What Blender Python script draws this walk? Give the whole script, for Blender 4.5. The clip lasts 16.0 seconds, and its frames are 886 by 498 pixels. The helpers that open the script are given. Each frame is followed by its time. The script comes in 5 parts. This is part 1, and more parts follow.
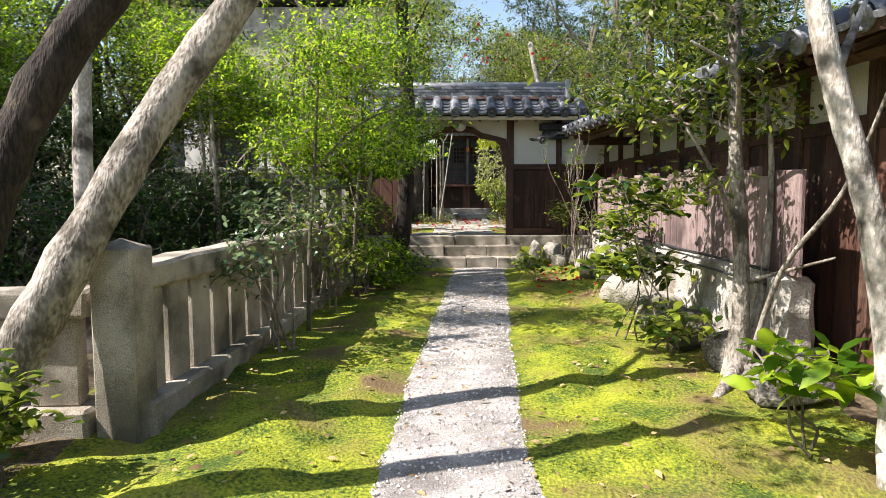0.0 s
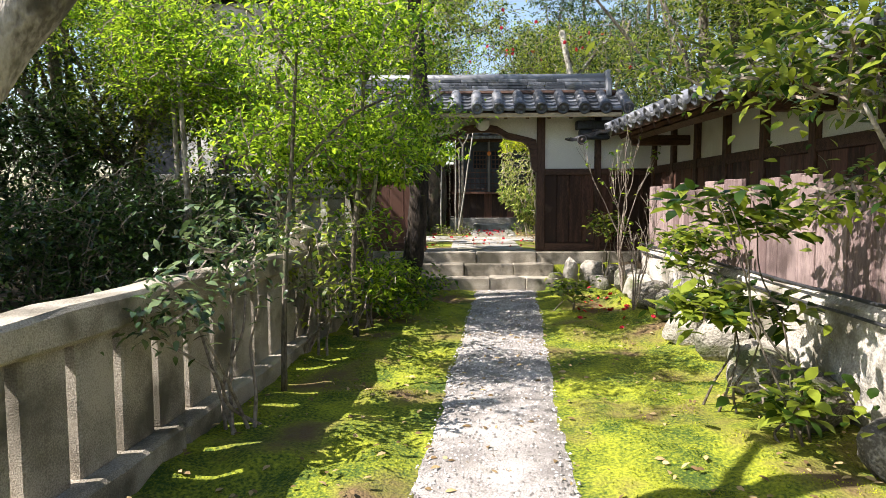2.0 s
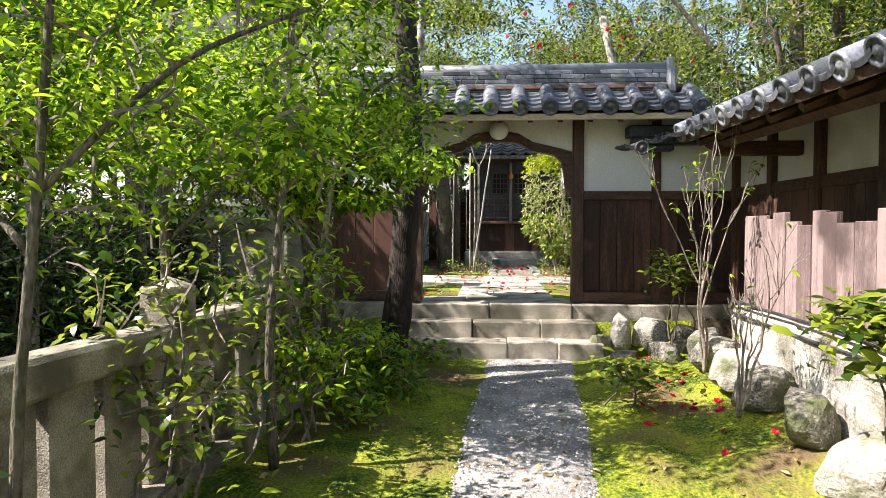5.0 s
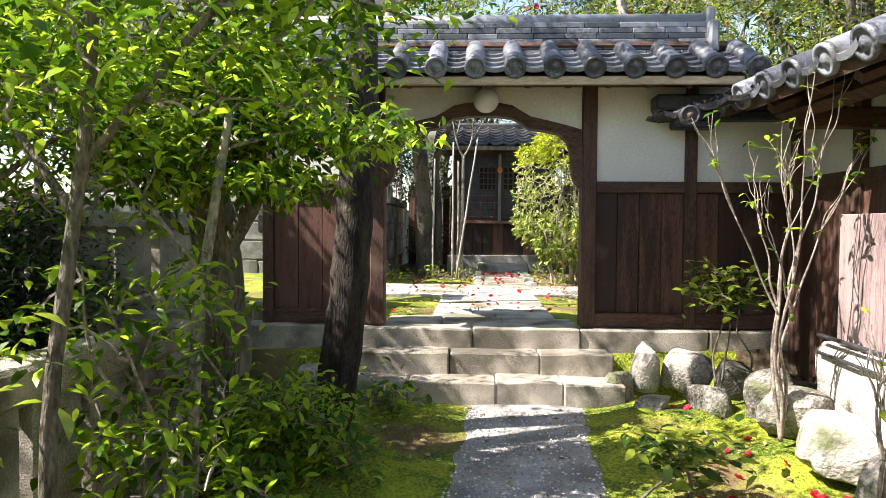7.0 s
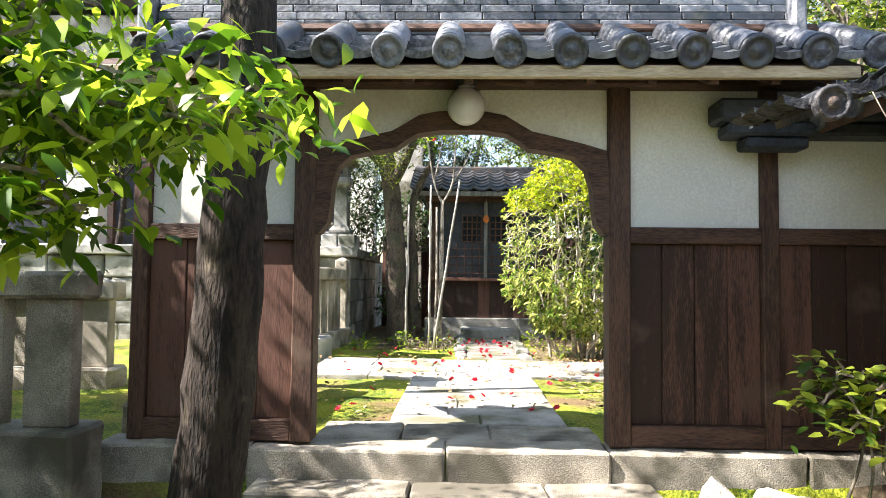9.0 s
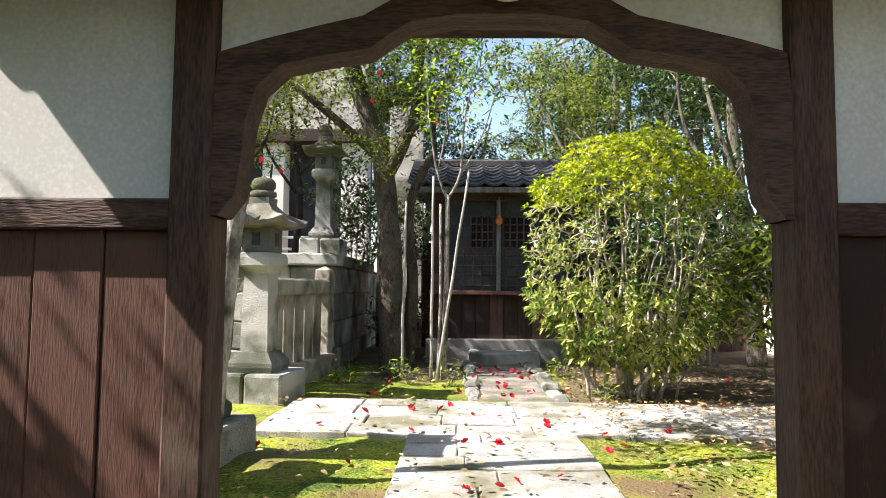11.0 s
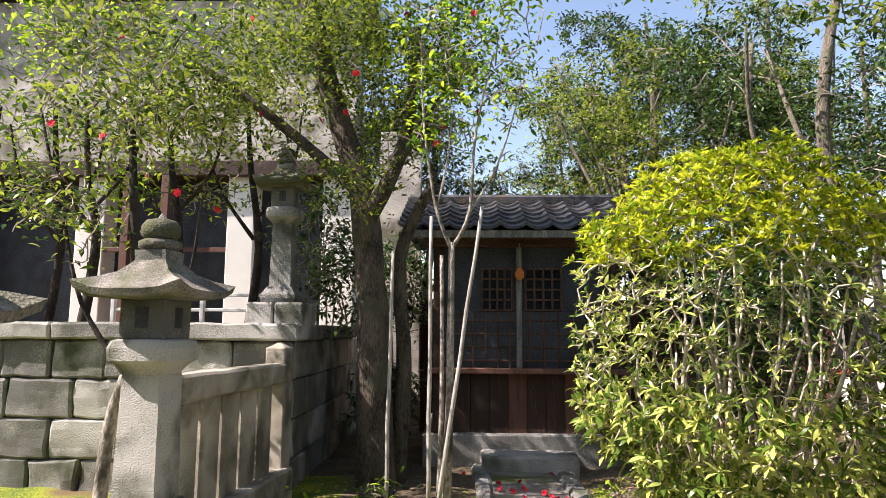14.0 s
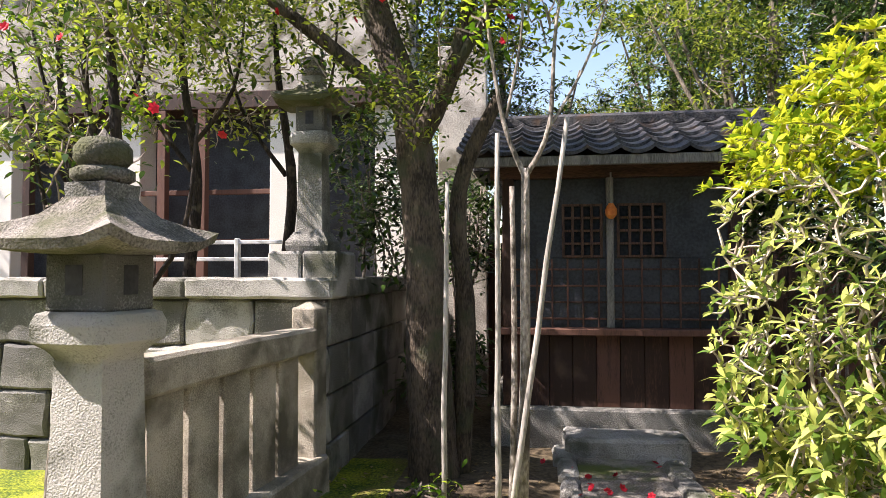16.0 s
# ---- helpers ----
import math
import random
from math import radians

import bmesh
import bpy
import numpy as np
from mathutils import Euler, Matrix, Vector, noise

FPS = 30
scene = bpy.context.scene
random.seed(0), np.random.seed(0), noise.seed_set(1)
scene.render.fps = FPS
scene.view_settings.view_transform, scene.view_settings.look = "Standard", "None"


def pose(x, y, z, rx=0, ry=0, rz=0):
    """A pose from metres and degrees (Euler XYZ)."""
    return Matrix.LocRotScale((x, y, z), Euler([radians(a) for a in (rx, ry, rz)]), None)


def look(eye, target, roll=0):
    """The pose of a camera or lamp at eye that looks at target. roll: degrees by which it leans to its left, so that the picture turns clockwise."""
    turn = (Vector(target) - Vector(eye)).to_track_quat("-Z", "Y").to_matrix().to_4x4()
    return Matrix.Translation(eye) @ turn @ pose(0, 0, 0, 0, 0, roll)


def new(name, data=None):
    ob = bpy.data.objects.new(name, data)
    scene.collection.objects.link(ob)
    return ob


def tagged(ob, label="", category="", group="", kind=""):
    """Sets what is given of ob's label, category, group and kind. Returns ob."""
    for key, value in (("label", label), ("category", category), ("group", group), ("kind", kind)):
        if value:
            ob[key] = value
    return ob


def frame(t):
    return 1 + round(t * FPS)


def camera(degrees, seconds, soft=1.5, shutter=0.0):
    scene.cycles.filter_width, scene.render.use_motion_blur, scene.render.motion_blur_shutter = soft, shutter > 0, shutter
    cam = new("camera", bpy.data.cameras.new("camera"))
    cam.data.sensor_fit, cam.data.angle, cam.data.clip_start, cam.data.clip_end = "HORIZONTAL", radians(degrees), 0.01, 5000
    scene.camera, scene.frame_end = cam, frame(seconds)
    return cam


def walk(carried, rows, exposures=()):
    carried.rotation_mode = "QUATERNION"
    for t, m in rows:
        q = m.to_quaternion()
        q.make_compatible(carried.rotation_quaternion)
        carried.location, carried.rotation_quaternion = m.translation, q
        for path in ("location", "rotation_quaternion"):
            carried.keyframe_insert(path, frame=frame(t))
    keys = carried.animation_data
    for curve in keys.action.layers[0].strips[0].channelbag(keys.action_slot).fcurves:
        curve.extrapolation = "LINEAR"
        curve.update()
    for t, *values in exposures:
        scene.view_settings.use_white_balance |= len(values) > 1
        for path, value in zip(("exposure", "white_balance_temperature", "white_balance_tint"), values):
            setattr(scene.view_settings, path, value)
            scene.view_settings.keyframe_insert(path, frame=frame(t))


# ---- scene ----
cam = camera(67.9, 16.0, soft=0.8)
METRES, EYE, TILT, LEAN, TURN = 13.0, 1.3, 0.0, 0.0, 0.0
ROWS = [
    (0.0, 0.0, 0.0, 0.0, -0.01, -4.89, 0.08),
    (0.5, -0.0015, 0.0284, 0.0008, -0.58, -5.24, 0.18),
    (1.0, 0.0011, 0.0583, 0.0018, -0.25, -5.15, 0.12),
    (1.5, -0.0001, 0.0881, 0.0028, 0.78, -4.76, 0.04),
    (2.0, -0.0011, 0.1188, 0.0035, 1.61, -4.34, 0.2),
    (2.5, 0.0015, 0.1489, 0.0055, 2.24, -4.07, -0.02),
    (3.0, -0.0003, 0.181, 0.0067, 2.38, -3.61, 0.03),
    (3.5, 0.0023, 0.2146, 0.0067, 2.89, -2.76, 0.21),
    (6.0, 0.0155, 0.3792, 0.0075, 3.98, -1.85, -0.22),
    (6.5, 0.0149, 0.4115, 0.0075, 3.3, -2.0, -0.18),
    (7.0, 0.0158, 0.4438, 0.0074, 2.72, -1.91, -0.46),
    (7.5, 0.0167, 0.4765, 0.0094, 2.1, -1.05, -0.46),
    (8.0, 0.0155, 0.5114, 0.0111, 1.53, 0.36, -0.29),
    (8.5, 0.0197, 0.548, 0.0123, 1.77, 1.69, -0.39),
    (9.0, 0.0205, 0.5832, 0.0134, 1.48, 2.74, -0.64),
    (11.5, 0.0119, 0.7573, 0.0178, 1.61, 4.14, -0.55),
    (12.0, 0.0126, 0.7919, 0.018, 1.86, 5.61, -0.47),
    (12.5, 0.0119, 0.8208, 0.0224, 2.17, 7.42, -0.5),
    (13.0, 0.0094, 0.8472, 0.0302, 2.05, 8.33, -0.23),
    (13.5, 0.0113, 0.8694, 0.039, 2.21, 8.07, -0.53),
    (14.0, 0.0091, 0.8916, 0.0462, 1.91, 7.14, -0.4),
    (14.5, 0.0076, 0.9138, 0.0511, 1.71, 5.11, -0.23),
    (15.0, 0.0097, 0.939, 0.0528, 1.94, 3.4, -0.5),
    (15.5, 0.008, 0.9668, 0.0534, 3.28, 2.54, 0.0),
    (16.0, 0.0053, 0.9924, 0.0532, 8.06, 2.08, 0.08),
]
walk(cam, [(t, pose(0, 0, EYE, TILT, LEAN, TURN) @ pose(METRES * x, METRES * y, METRES * z, 90 + pitch, roll, yaw)) for t, x, y, z, yaw, pitch, roll in ROWS],
     exposures=[(0.0, 1.1, 6600, 13), (3.5, 1.3, 6600, 12), (7.0, 1.7, 6600, 13), (8.2, 1.95, 6500, 12), (9.3, 2.1, 6500, 12), (11.2, 1.4, 6500, 13), (13.0, 1.25, 6700, 19), (16.0, 1.45, 6700, 20)])

# ---- light ----
SUN_DIR = Vector((1.0, 0.27, -1.14)).normalized()
world = bpy.data.worlds.new("world")
scene.world = world
world.use_nodes = True
wn = world.node_tree
sky = wn.nodes.new("ShaderNodeTexSky")
sky.sky_type, sky.sun_disc = "NISHITA", False
sky.sun_elevation = math.asin(-SUN_DIR.z)
sky.sun_rotation = math.atan2(-SUN_DIR.x, -SUN_DIR.y)
sky.dust_density, sky.ozone_density, sky.air_density = 1.0, 0.8, 1.2
wn.nodes["Background"].inputs["Strength"].default_value = 0.105
wn.links.new(sky.outputs[0], wn.nodes["Background"].inputs["Color"])
sun = new("sun", bpy.data.lights.new("sun", "SUN"))
sun.data.energy, sun.data.angle, sun.data.color = 5.0, radians(0.5), (1.0, 0.955, 0.90)
sun.matrix_world = look((0, 0, 0), SUN_DIR)


# ---- materials ----
def material(name, low, high, rough=0.8, scale=6.0, fine=60.0, bump=0.3, stain=None, stain_at=0.6, stain_scale=1.3, vary=0.0, island=False,
             stretch=(1, 1, 1), spec=0.4, leafy=0.0):
    m = bpy.data.materials.new(name)
    m.use_nodes = True
    t, n = m.node_tree, m.node_tree.nodes
    b = n["Principled BSDF"]

    def link(a, c):
        t.links.new(a, c)
    geo = n.new("ShaderNodeNewGeometry")
    mp = n.new("ShaderNodeMapping")
    mp.inputs["Scale"].default_value = stretch
    link(geo.outputs["Position"], mp.inputs["Vector"])
    big, small = n.new("ShaderNodeTexNoise"), n.new("ShaderNodeTexNoise")
    big.inputs["Scale"].default_value, big.inputs["Detail"].default_value = scale, 5
    small.inputs["Scale"].default_value, small.inputs["Detail"].default_value = fine, 4
    link(mp.outputs[0], big.inputs["Vector"])
    link(mp.outputs[0], small.inputs["Vector"])
    add = n.new("ShaderNodeMath")
    add.operation = "MULTIPLY_ADD"
    add.inputs[1].default_value = 0.5
    link(small.outputs["Fac"], add.inputs[0])
    half = n.new("ShaderNodeMath")
    half.operation = "MULTIPLY"
    half.inputs[1].default_value = 0.5
    link(big.outputs["Fac"], half.inputs[0])
    link(half.outputs[0], add.inputs[2])
    ramp = n.new("ShaderNodeValToRGB")
    ramp.color_ramp.elements[0].position, ramp.color_ramp.elements[1].position = 0.40, 0.60
    ramp.color_ramp.elements[0].color, ramp.color_ramp.elements[1].color = (*low, 1), (*high, 1)
    fac = add.outputs[0]
    if vary:
        rnd = geo.outputs["Random Per Island"] if island else n.new("ShaderNodeObjectInfo").outputs["Random"]
        mix = n.new("ShaderNodeMath")
        mix.operation, mix.inputs[1].default_value = "MULTIPLY_ADD", vary
        off = n.new("ShaderNodeMath")
        off.operation, off.inputs[1].default_value = "SUBTRACT", vary / 2
        link(rnd, mix.inputs[0])
        link(fac, off.inputs[0])
        link(off.outputs[0], mix.inputs[2])
        fac = mix.outputs[0]
    link(fac, ramp.inputs["Fac"])
    colour = ramp.outputs["Color"]
    if stain:
        sn = n.new("ShaderNodeTexNoise")
        sn.inputs["Scale"].default_value, sn.inputs["Detail"].default_value = stain_scale, 6
        link(geo.outputs["Position"], sn.inputs["Vector"])
        sr = n.new("ShaderNodeValToRGB")
        sr.color_ramp.elements[0].position, sr.color_ramp.elements[1].position = stain_at - 0.07, stain_at + 0.09
        link(sn.outputs["Fac"], sr.inputs["Fac"])
        mx = n.new("ShaderNodeMix")
        mx.data_type = "RGBA"
        link(sr.outputs["Color"], mx.inputs["Factor"])
        link(colour, mx.inputs["A"])
        mx.inputs["B"].default_value = (*stain, 1)
        colour = mx.outputs["Result"]
    link(colour, b.inputs["Base Color"])
    b.inputs["Roughness"].default_value = rough
    b.inputs["Specular IOR Level"].default_value = spec
    if bump:
        bp = n.new("ShaderNodeBump")
        bp.inputs["Strength"].default_value, bp.inputs["Distance"].default_value = bump, 0.035
        link(add.outputs[0], bp.inputs["Height"])
        link(bp.outputs[0], b.inputs["Normal"])
    if leafy:
        tr = n.new("ShaderNodeBsdfTranslucent")
        link(colour, tr.inputs["Color"])
        ms = n.new("ShaderNodeMixShader")
        ms.inputs[0].default_value = leafy
        link(b.outputs[0], ms.inputs[1])
        link(tr.outputs[0], ms.inputs[2])
        link(ms.outputs[0], n["Material Output"].inputs["Surface"])
    return m


MOSS = material("moss", (0.045, 0.085, 0.007), (0.35, 0.375, 0.022), 0.95, 3.2, 55, 1.0, stain=(0.15, 0.10, 0.045), stain_at=0.565, stain_scale=1.6)
KERB = material("limewashed_kerb", (0.30, 0.27, 0.23), (0.62, 0.57, 0.50), 0.95, 3, 60, 0.6, stain=(0.17, 0.15, 0.11), stain_at=0.56, stain_scale=2.4)
MOSS_BLADE = material("moss_blade", (0.05, 0.10, 0.007), (0.40, 0.42, 0.022), 0.9, 3.2, 20, 0, vary=0.09, island=True, leafy=0.3)
EARTH = material("earth", (0.05, 0.035, 0.02), (0.16, 0.12, 0.07), 0.95, 1.5, 30, 0.6)
LOAM = material("loam", (0.10, 0.085, 0.07), (0.34, 0.30, 0.26), 0.95, 4, 70, 0.8, stain=(0.10, 0.12, 0.03), stain_at=0.58, stain_scale=3)
GRAVEL = material("gravel", (0.19, 0.17, 0.155), (0.54, 0.50, 0.465), 0.95, 3.0, 130, 0.7, stain=(0.25, 0.22, 0.18), stain_at=0.66, stain_scale=2.0)
PEBBLE = material("pebble", (0.22, 0.20, 0.18), (0.70, 0.66, 0.62), 0.9, 5, 60, 0, vary=0.6, island=True)
GRANITE = material("granite", (0.23, 0.20, 0.155), (0.55, 0.49, 0.40), 0.9, 3.5, 140, 0.6, stain=(0.13, 0.115, 0.085), stain_at=0.55, stain_scale=2.6)
OLD_STONE = material("old_stone", (0.15, 0.145, 0.13), (0.47, 0.45, 0.41), 0.92, 3.5, 110, 0.8, stain=(0.075, 0.08, 0.05), stain_at=0.56, stain_scale=2.2, vary=0.25)
MOSSY_STONE = material("mossy_stone", (0.09, 0.082, 0.066), (0.34, 0.305, 0.26), 0.95, 4, 90, 0.9, stain=(0.09, 0.095, 0.04), stain_at=0.55, stain_scale=3.2)
PAVING = material("paving", (0.24, 0.225, 0.205), (0.53, 0.50, 0.46), 0.9, 4, 110, 0.5, vary=0.12, stain=(0.17, 0.16, 0.10), stain_at=0.57, stain_scale=2.4)
ROCK = material("rock", (0.10, 0.09, 0.075), (0.40, 0.365, 0.31), 0.92, 3.5, 55, 0.9, stain=(0.10, 0.11, 0.045), stain_at=0.57, stain_scale=4.0, vary=0.3)
PLASTER = material("plaster", (0.70, 0.67, 0.60), (0.86, 0.83, 0.76), 0.9, 1.2, 70, 0.04, stain=(0.60, 0.55, 0.46), stain_at=0.64, stain_scale=1.2)
DARK_WOOD = material("dark_wood", (0.034, 0.016, 0.010), (0.135, 0.062, 0.042), 0.7, 5, 40, 0.15, vary=0.35, stretch=(5, 5, 0.5), stain=(0.12, 0.075, 0.055), stain_at=0.66, stain_scale=3)
BEAM_WOOD = material("beam_wood", (0.04, 0.02, 0.013), (0.12, 0.062, 0.04), 0.7, 5, 40, 0.35, stretch=(0.6, 4, 4))
POST_WOOD = material("post_wood", (0.04, 0.02, 0.013), (0.12, 0.062, 0.04), 0.7, 5, 40, 0.12, stretch=(4, 4, 0.5), stain=(0.15, 0.10, 0.07), stain_at=0.66, stain_scale=3)
PALE_WOOD = material("weathered_board", (0.16, 0.105, 0.10), (0.34, 0.25, 0.235), 0.85, 5, 45, 0.5, vary=0.3, stretch=(5, 5, 0.5), stain=(0.09, 0.06, 0.055), stain_at=0.62, stain_scale=2)
GREY_WOOD = material("grey_wood", (0.10, 0.095, 0.085), (0.26, 0.245, 0.22), 0.85, 5, 45, 0.4, stretch=(5, 5, 0.6), vary=0.25)
FASCIA = material("fascia_wood", (0.36, 0.27, 0.16), (0.55, 0.43, 0.27), 0.8, 4, 40, 0.3, stretch=(0.6, 4, 4))
TILE = material("roof_tile", (0.05, 0.053, 0.062), (0.21, 0.215, 0.235), 0.42, 4, 50, 0.3, vary=0.4, stain=(0.07, 0.07, 0.06), stain_at=0.62, stain_scale=6, spec=0.6)
# dark old tile, lowered further to hold the hut roof's tree shade
OLD_SHADED_TILE = material("old_shaded_tile", (0.016, 0.016, 0.019), (0.085, 0.083, 0.085), 0.6, 6, 60, 0.5, stain=(0.10, 0.06, 0.035), stain_at=0.64, stain_scale=5)
# the dark patches double as painted shade on the slim trunk's side
PALE_BARK = material("pale_bark", (0.34, 0.30, 0.25), (0.66, 0.61, 0.54), 0.88, 5, 40, 0.6, stretch=(1.5, 1.5, 0.7), stain=(0.06, 0.05, 0.038), stain_at=0.54, stain_scale=4.0)
BARK = material("bark", (0.13, 0.11, 0.085), (0.46, 0.41, 0.35), 0.92, 6, 35, 1.0, stretch=(1.5, 1.5, 0.7), stain=(0.07, 0.06, 0.045), stain_at=0.58, stain_scale=5)
MID_BARK = material("mid_bark", (0.06, 0.048, 0.034), (0.22, 0.185, 0.14), 0.95, 6, 40, 1.0, stretch=(2, 2, 0.6), stain=(0.10, 0.11, 0.05), stain_at=0.60, stain_scale=4)
# darker copy of the mid bark, with the platform tree's shade painted in
SHADE_BARK = material("shaded_brown_bark", (0.03, 0.022, 0.015), (0.13, 0.10, 0.07), 0.95, 6, 40, 1.0, stretch=(2, 2, 0.6), stain=(0.07, 0.075, 0.04), stain_at=0.60, stain_scale=4)
# dark bark; leaf shade on the gate and corner trunks is in the colour
DARK_SHADED_BARK = material("dark_shaded_bark", (0.012, 0.009, 0.007), (0.055, 0.040, 0.030), 0.95, 8, 45, 1.0, stretch=(2, 2, 0.5), stain=(0.16, 0.13, 0.09), stain_at=0.66, stain_scale=7)
TWIG = material("twig", (0.14, 0.11, 0.085), (0.36, 0.30, 0.25), 0.9, 8, 50, 0.3)
PALE_TWIG = material("pale_twig", (0.26, 0.21, 0.16), (0.58, 0.51, 0.43), 0.9, 8, 50, 0.3)
BAMBOO = material("pole_wood", (0.22, 0.20, 0.17), (0.46, 0.43, 0.38), 0.7, 5, 40, 0.2, stretch=(3, 3, 0.5))
LEAF_BRIGHT = material("bright_leaf", (0.07, 0.16, 0.008), (0.44, 0.60, 0.035), 0.36, 1.5, 9, 0, vary=0.62, island=True, leafy=0.58)
LEAF_MID = material("mid_leaf", (0.035, 0.075, 0.010), (0.30, 0.36, 0.04), 0.30, 1.5, 9, 0, vary=0.6, island=True, leafy=0.42)
# young yellow-green top leaves, with sunlight also put into the colour
LEAF_TOP = material("young_sunlit_leaf", (0.15, 0.24, 0.010), (0.58, 0.60, 0.035), 0.36, 1.5, 9, 0, vary=0.5, island=True, leafy=0.55)
LEAF_GLOSSY = material("glossy_leaf", (0.045, 0.085, 0.03), (0.17, 0.23, 0.09), 0.2, 1.5, 9, 0, vary=0.55, island=True, leafy=0.2, spec=0.8)
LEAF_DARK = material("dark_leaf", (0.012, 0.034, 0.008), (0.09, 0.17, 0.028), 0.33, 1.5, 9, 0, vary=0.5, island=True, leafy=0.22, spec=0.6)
LEAF_HEDGE = material("hedge_leaf", (0.10, 0.17, 0.025), (0.55, 0.58, 0.15), 0.25, 1.5, 9, 0, vary=0.55, island=True, leafy=0.35)
LEAF_DRY = material("dry_leaf", (0.16, 0.10, 0.04), (0.42, 0.30, 0.14), 0.8, 3, 20, 0, vary=0.5, island=True)
PETAL = material("petal", (0.42, 0.008, 0.02), (0.75, 0.03, 0.06), 0.55, 6, 30, 0, vary=0.4, leafy=0.2)
GLOBE = material("globe_glass", (0.62, 0.60, 0.56), (0.72, 0.70, 0.66), 0.25, 3, 20, 0, spec=0.5)
# near-black with shade put in: hut doors, beam ends, temple openings
DARK_SHADE = material("dark_shade", (0.016, 0.018, 0.022), (0.045, 0.05, 0.06), 0.6, 4, 40, 0.2)
OPENING_SHADE = material("opening_shade", (0.012, 0.014, 0.018), (0.03, 0.034, 0.04), 0.8, 2, 30, 0, spec=0.1)
WHITE_PAINT = material("white_paint", (0.62, 0.62, 0.62), (0.8, 0.8, 0.8), 0.5, 3, 30, 0.05)
RED_PAINT = material("red_lacquer", (0.25, 0.03, 0.015), (0.42, 0.06, 0.03), 0.5, 3, 30, 0.1)
ORANGE = material("orange_paper", (0.6, 0.16, 0.03), (0.75, 0.28, 0.06), 0.6, 9, 40, 0)
IRON = material("dark_iron", (0.02, 0.02, 0.022), (0.05, 0.05, 0.055), 0.5, 6, 40, 0.1)


# ---- mesh helpers ----
class Mesh:
    """Collects vertices and faces for one mesh."""

    def __init__(self):
        self.v, self.f, self.smooth = [], [], False

    def add(self, verts, faces, m=None):
        o = len(self.v)
        self.v += [tuple(m @ Vector(p)) for p in verts] if m else [tuple(p) for p in verts]
        self.f += [tuple(o + i for i in face) for face in faces]
        return self

    def box(self, x0, x1, y0, y1, z0, z1, e=0.006, m=None):
        """A box with chamfered edges."""
        c, h = ((x0 + x1) / 2, (y0 + y1) / 2, (z0 + z1) / 2), (abs(x1 - x0) / 2, abs(y1 - y0) / 2, abs(z1 - z0) / 2)
        e = min(e, min(h) * 0.45)
        bm = bmesh.new()
        bmesh.ops.create_cube(bm, size=1)
        for v in bm.verts:
            v.co = Vector((c[0] + 2 * h[0] * v.co.x, c[1] + 2 * h[1] * v.co.y, c[2] + 2 * h[2] * v.co.z))
        if e > 0:
            bmesh.ops.bevel(bm, geom=bm.edges[:], offset=e, segments=1, affect="EDGES")
        bm.verts.index_update()
        self.add([v.co for v in bm.verts], [[v.index for v in f.verts] for f in bm.faces], m)
        bm.free()
        return self

    def tube(self, pts, radii, sides=8, rough=0.0, cap=True):
        """A tapered tube along a line of points."""
        pts = [Vector(p) for p in pts]
        rings, base = [], len(self.v)
        side = Vector((0.3, 1, 0.1))
        for i, p in enumerate(pts):
            d = (pts[min(i + 1, len(pts) - 1)] - pts[max(i - 1, 0)]).normalized()
            u = side - d * side.dot(d)
            if u.length < 1e-3:
                u = Vector((1, 0, 0)).cross(d)
            u.normalize()
            w = d.cross(u)
            for k in range(sides):
                a = 2 * math.pi * k / sides
                r = radii[i] * (1 + rough * noise.noise(p * 7 + Vector((math.cos(a), math.sin(a), 0)) * 0.9))
                self.v.append(tuple(p + u * math.cos(a) * r + w * math.sin(a) * r))
        for i in range(len(pts) - 1):
            for k in range(sides):
                a, b = base + i * sides + k, base + i * sides + (k + 1) % sides
                self.f.append((a, b, b + sides, a + sides))
        if cap:
            self.f.append(tuple(base + k for k in reversed(range(sides))))
            self.f.append(tuple(base + (len(pts) - 1) * sides + k for k in range(sides)))
        return self

    def lathe(self, profile, sides=20, m=None, square=0.0):
        """A turned shape from (radius, z) rows; square pulls it towards a square plan."""
        verts, faces = [], []
        for r, z in profile:
            for k in range(sides):
                a = 2 * math.pi * (k + 0.5) / sides
                c, s = math.cos(a), math.sin(a)
                q = 1 / max(abs(c), abs(s))
                g = r * (1 + square * (q - 1))
                verts.append((g * c, g * s, z))
        n = len(profile)
        for i in range(n - 1):
            for k in range(sides):
                a, b = i * sides + k, i * sides + (k + 1) % sides
                faces.append((a, b, b + sides, a + sides))
        faces.append(tuple(reversed(range(sides))))
        faces.append(tuple((n - 1) * sides + k for k in range(sides)))
        return self.add(verts, faces, m)

    def data(self, name, mat, smooth=False):
        me = bpy.data.meshes.new(name)
        me.from_pydata(self.v, [], self.f)
        me.materials.append(mat)
        if smooth or self.smooth:
            me.polygons.foreach_set("use_smooth", [True] * len(me.polygons))
        me.update()
        return me


def part(name, mesh, mat, parent=None, label="", smooth=False, at=None, kind=""):
    """One mesh object, under a thing or part when parent is given."""
    data = mesh if isinstance(mesh, bpy.types.Mesh) else mesh.data(name, mat, smooth)
    ob = new(name, data)
    if parent:
        ob.parent = parent
        ob.matrix_parent_inverse = parent.matrix_basis.inverted() if not at else Matrix()
    if at:
        ob.matrix_basis = at
    return tagged(ob, label, kind=kind)


def thing(name, label, category, at=None, group="", kind=""):
    ob = new(name)
    ob.empty_display_size = 0.1
    if at:
        ob.matrix_basis = at
    return tagged(ob, label, category, group, kind)


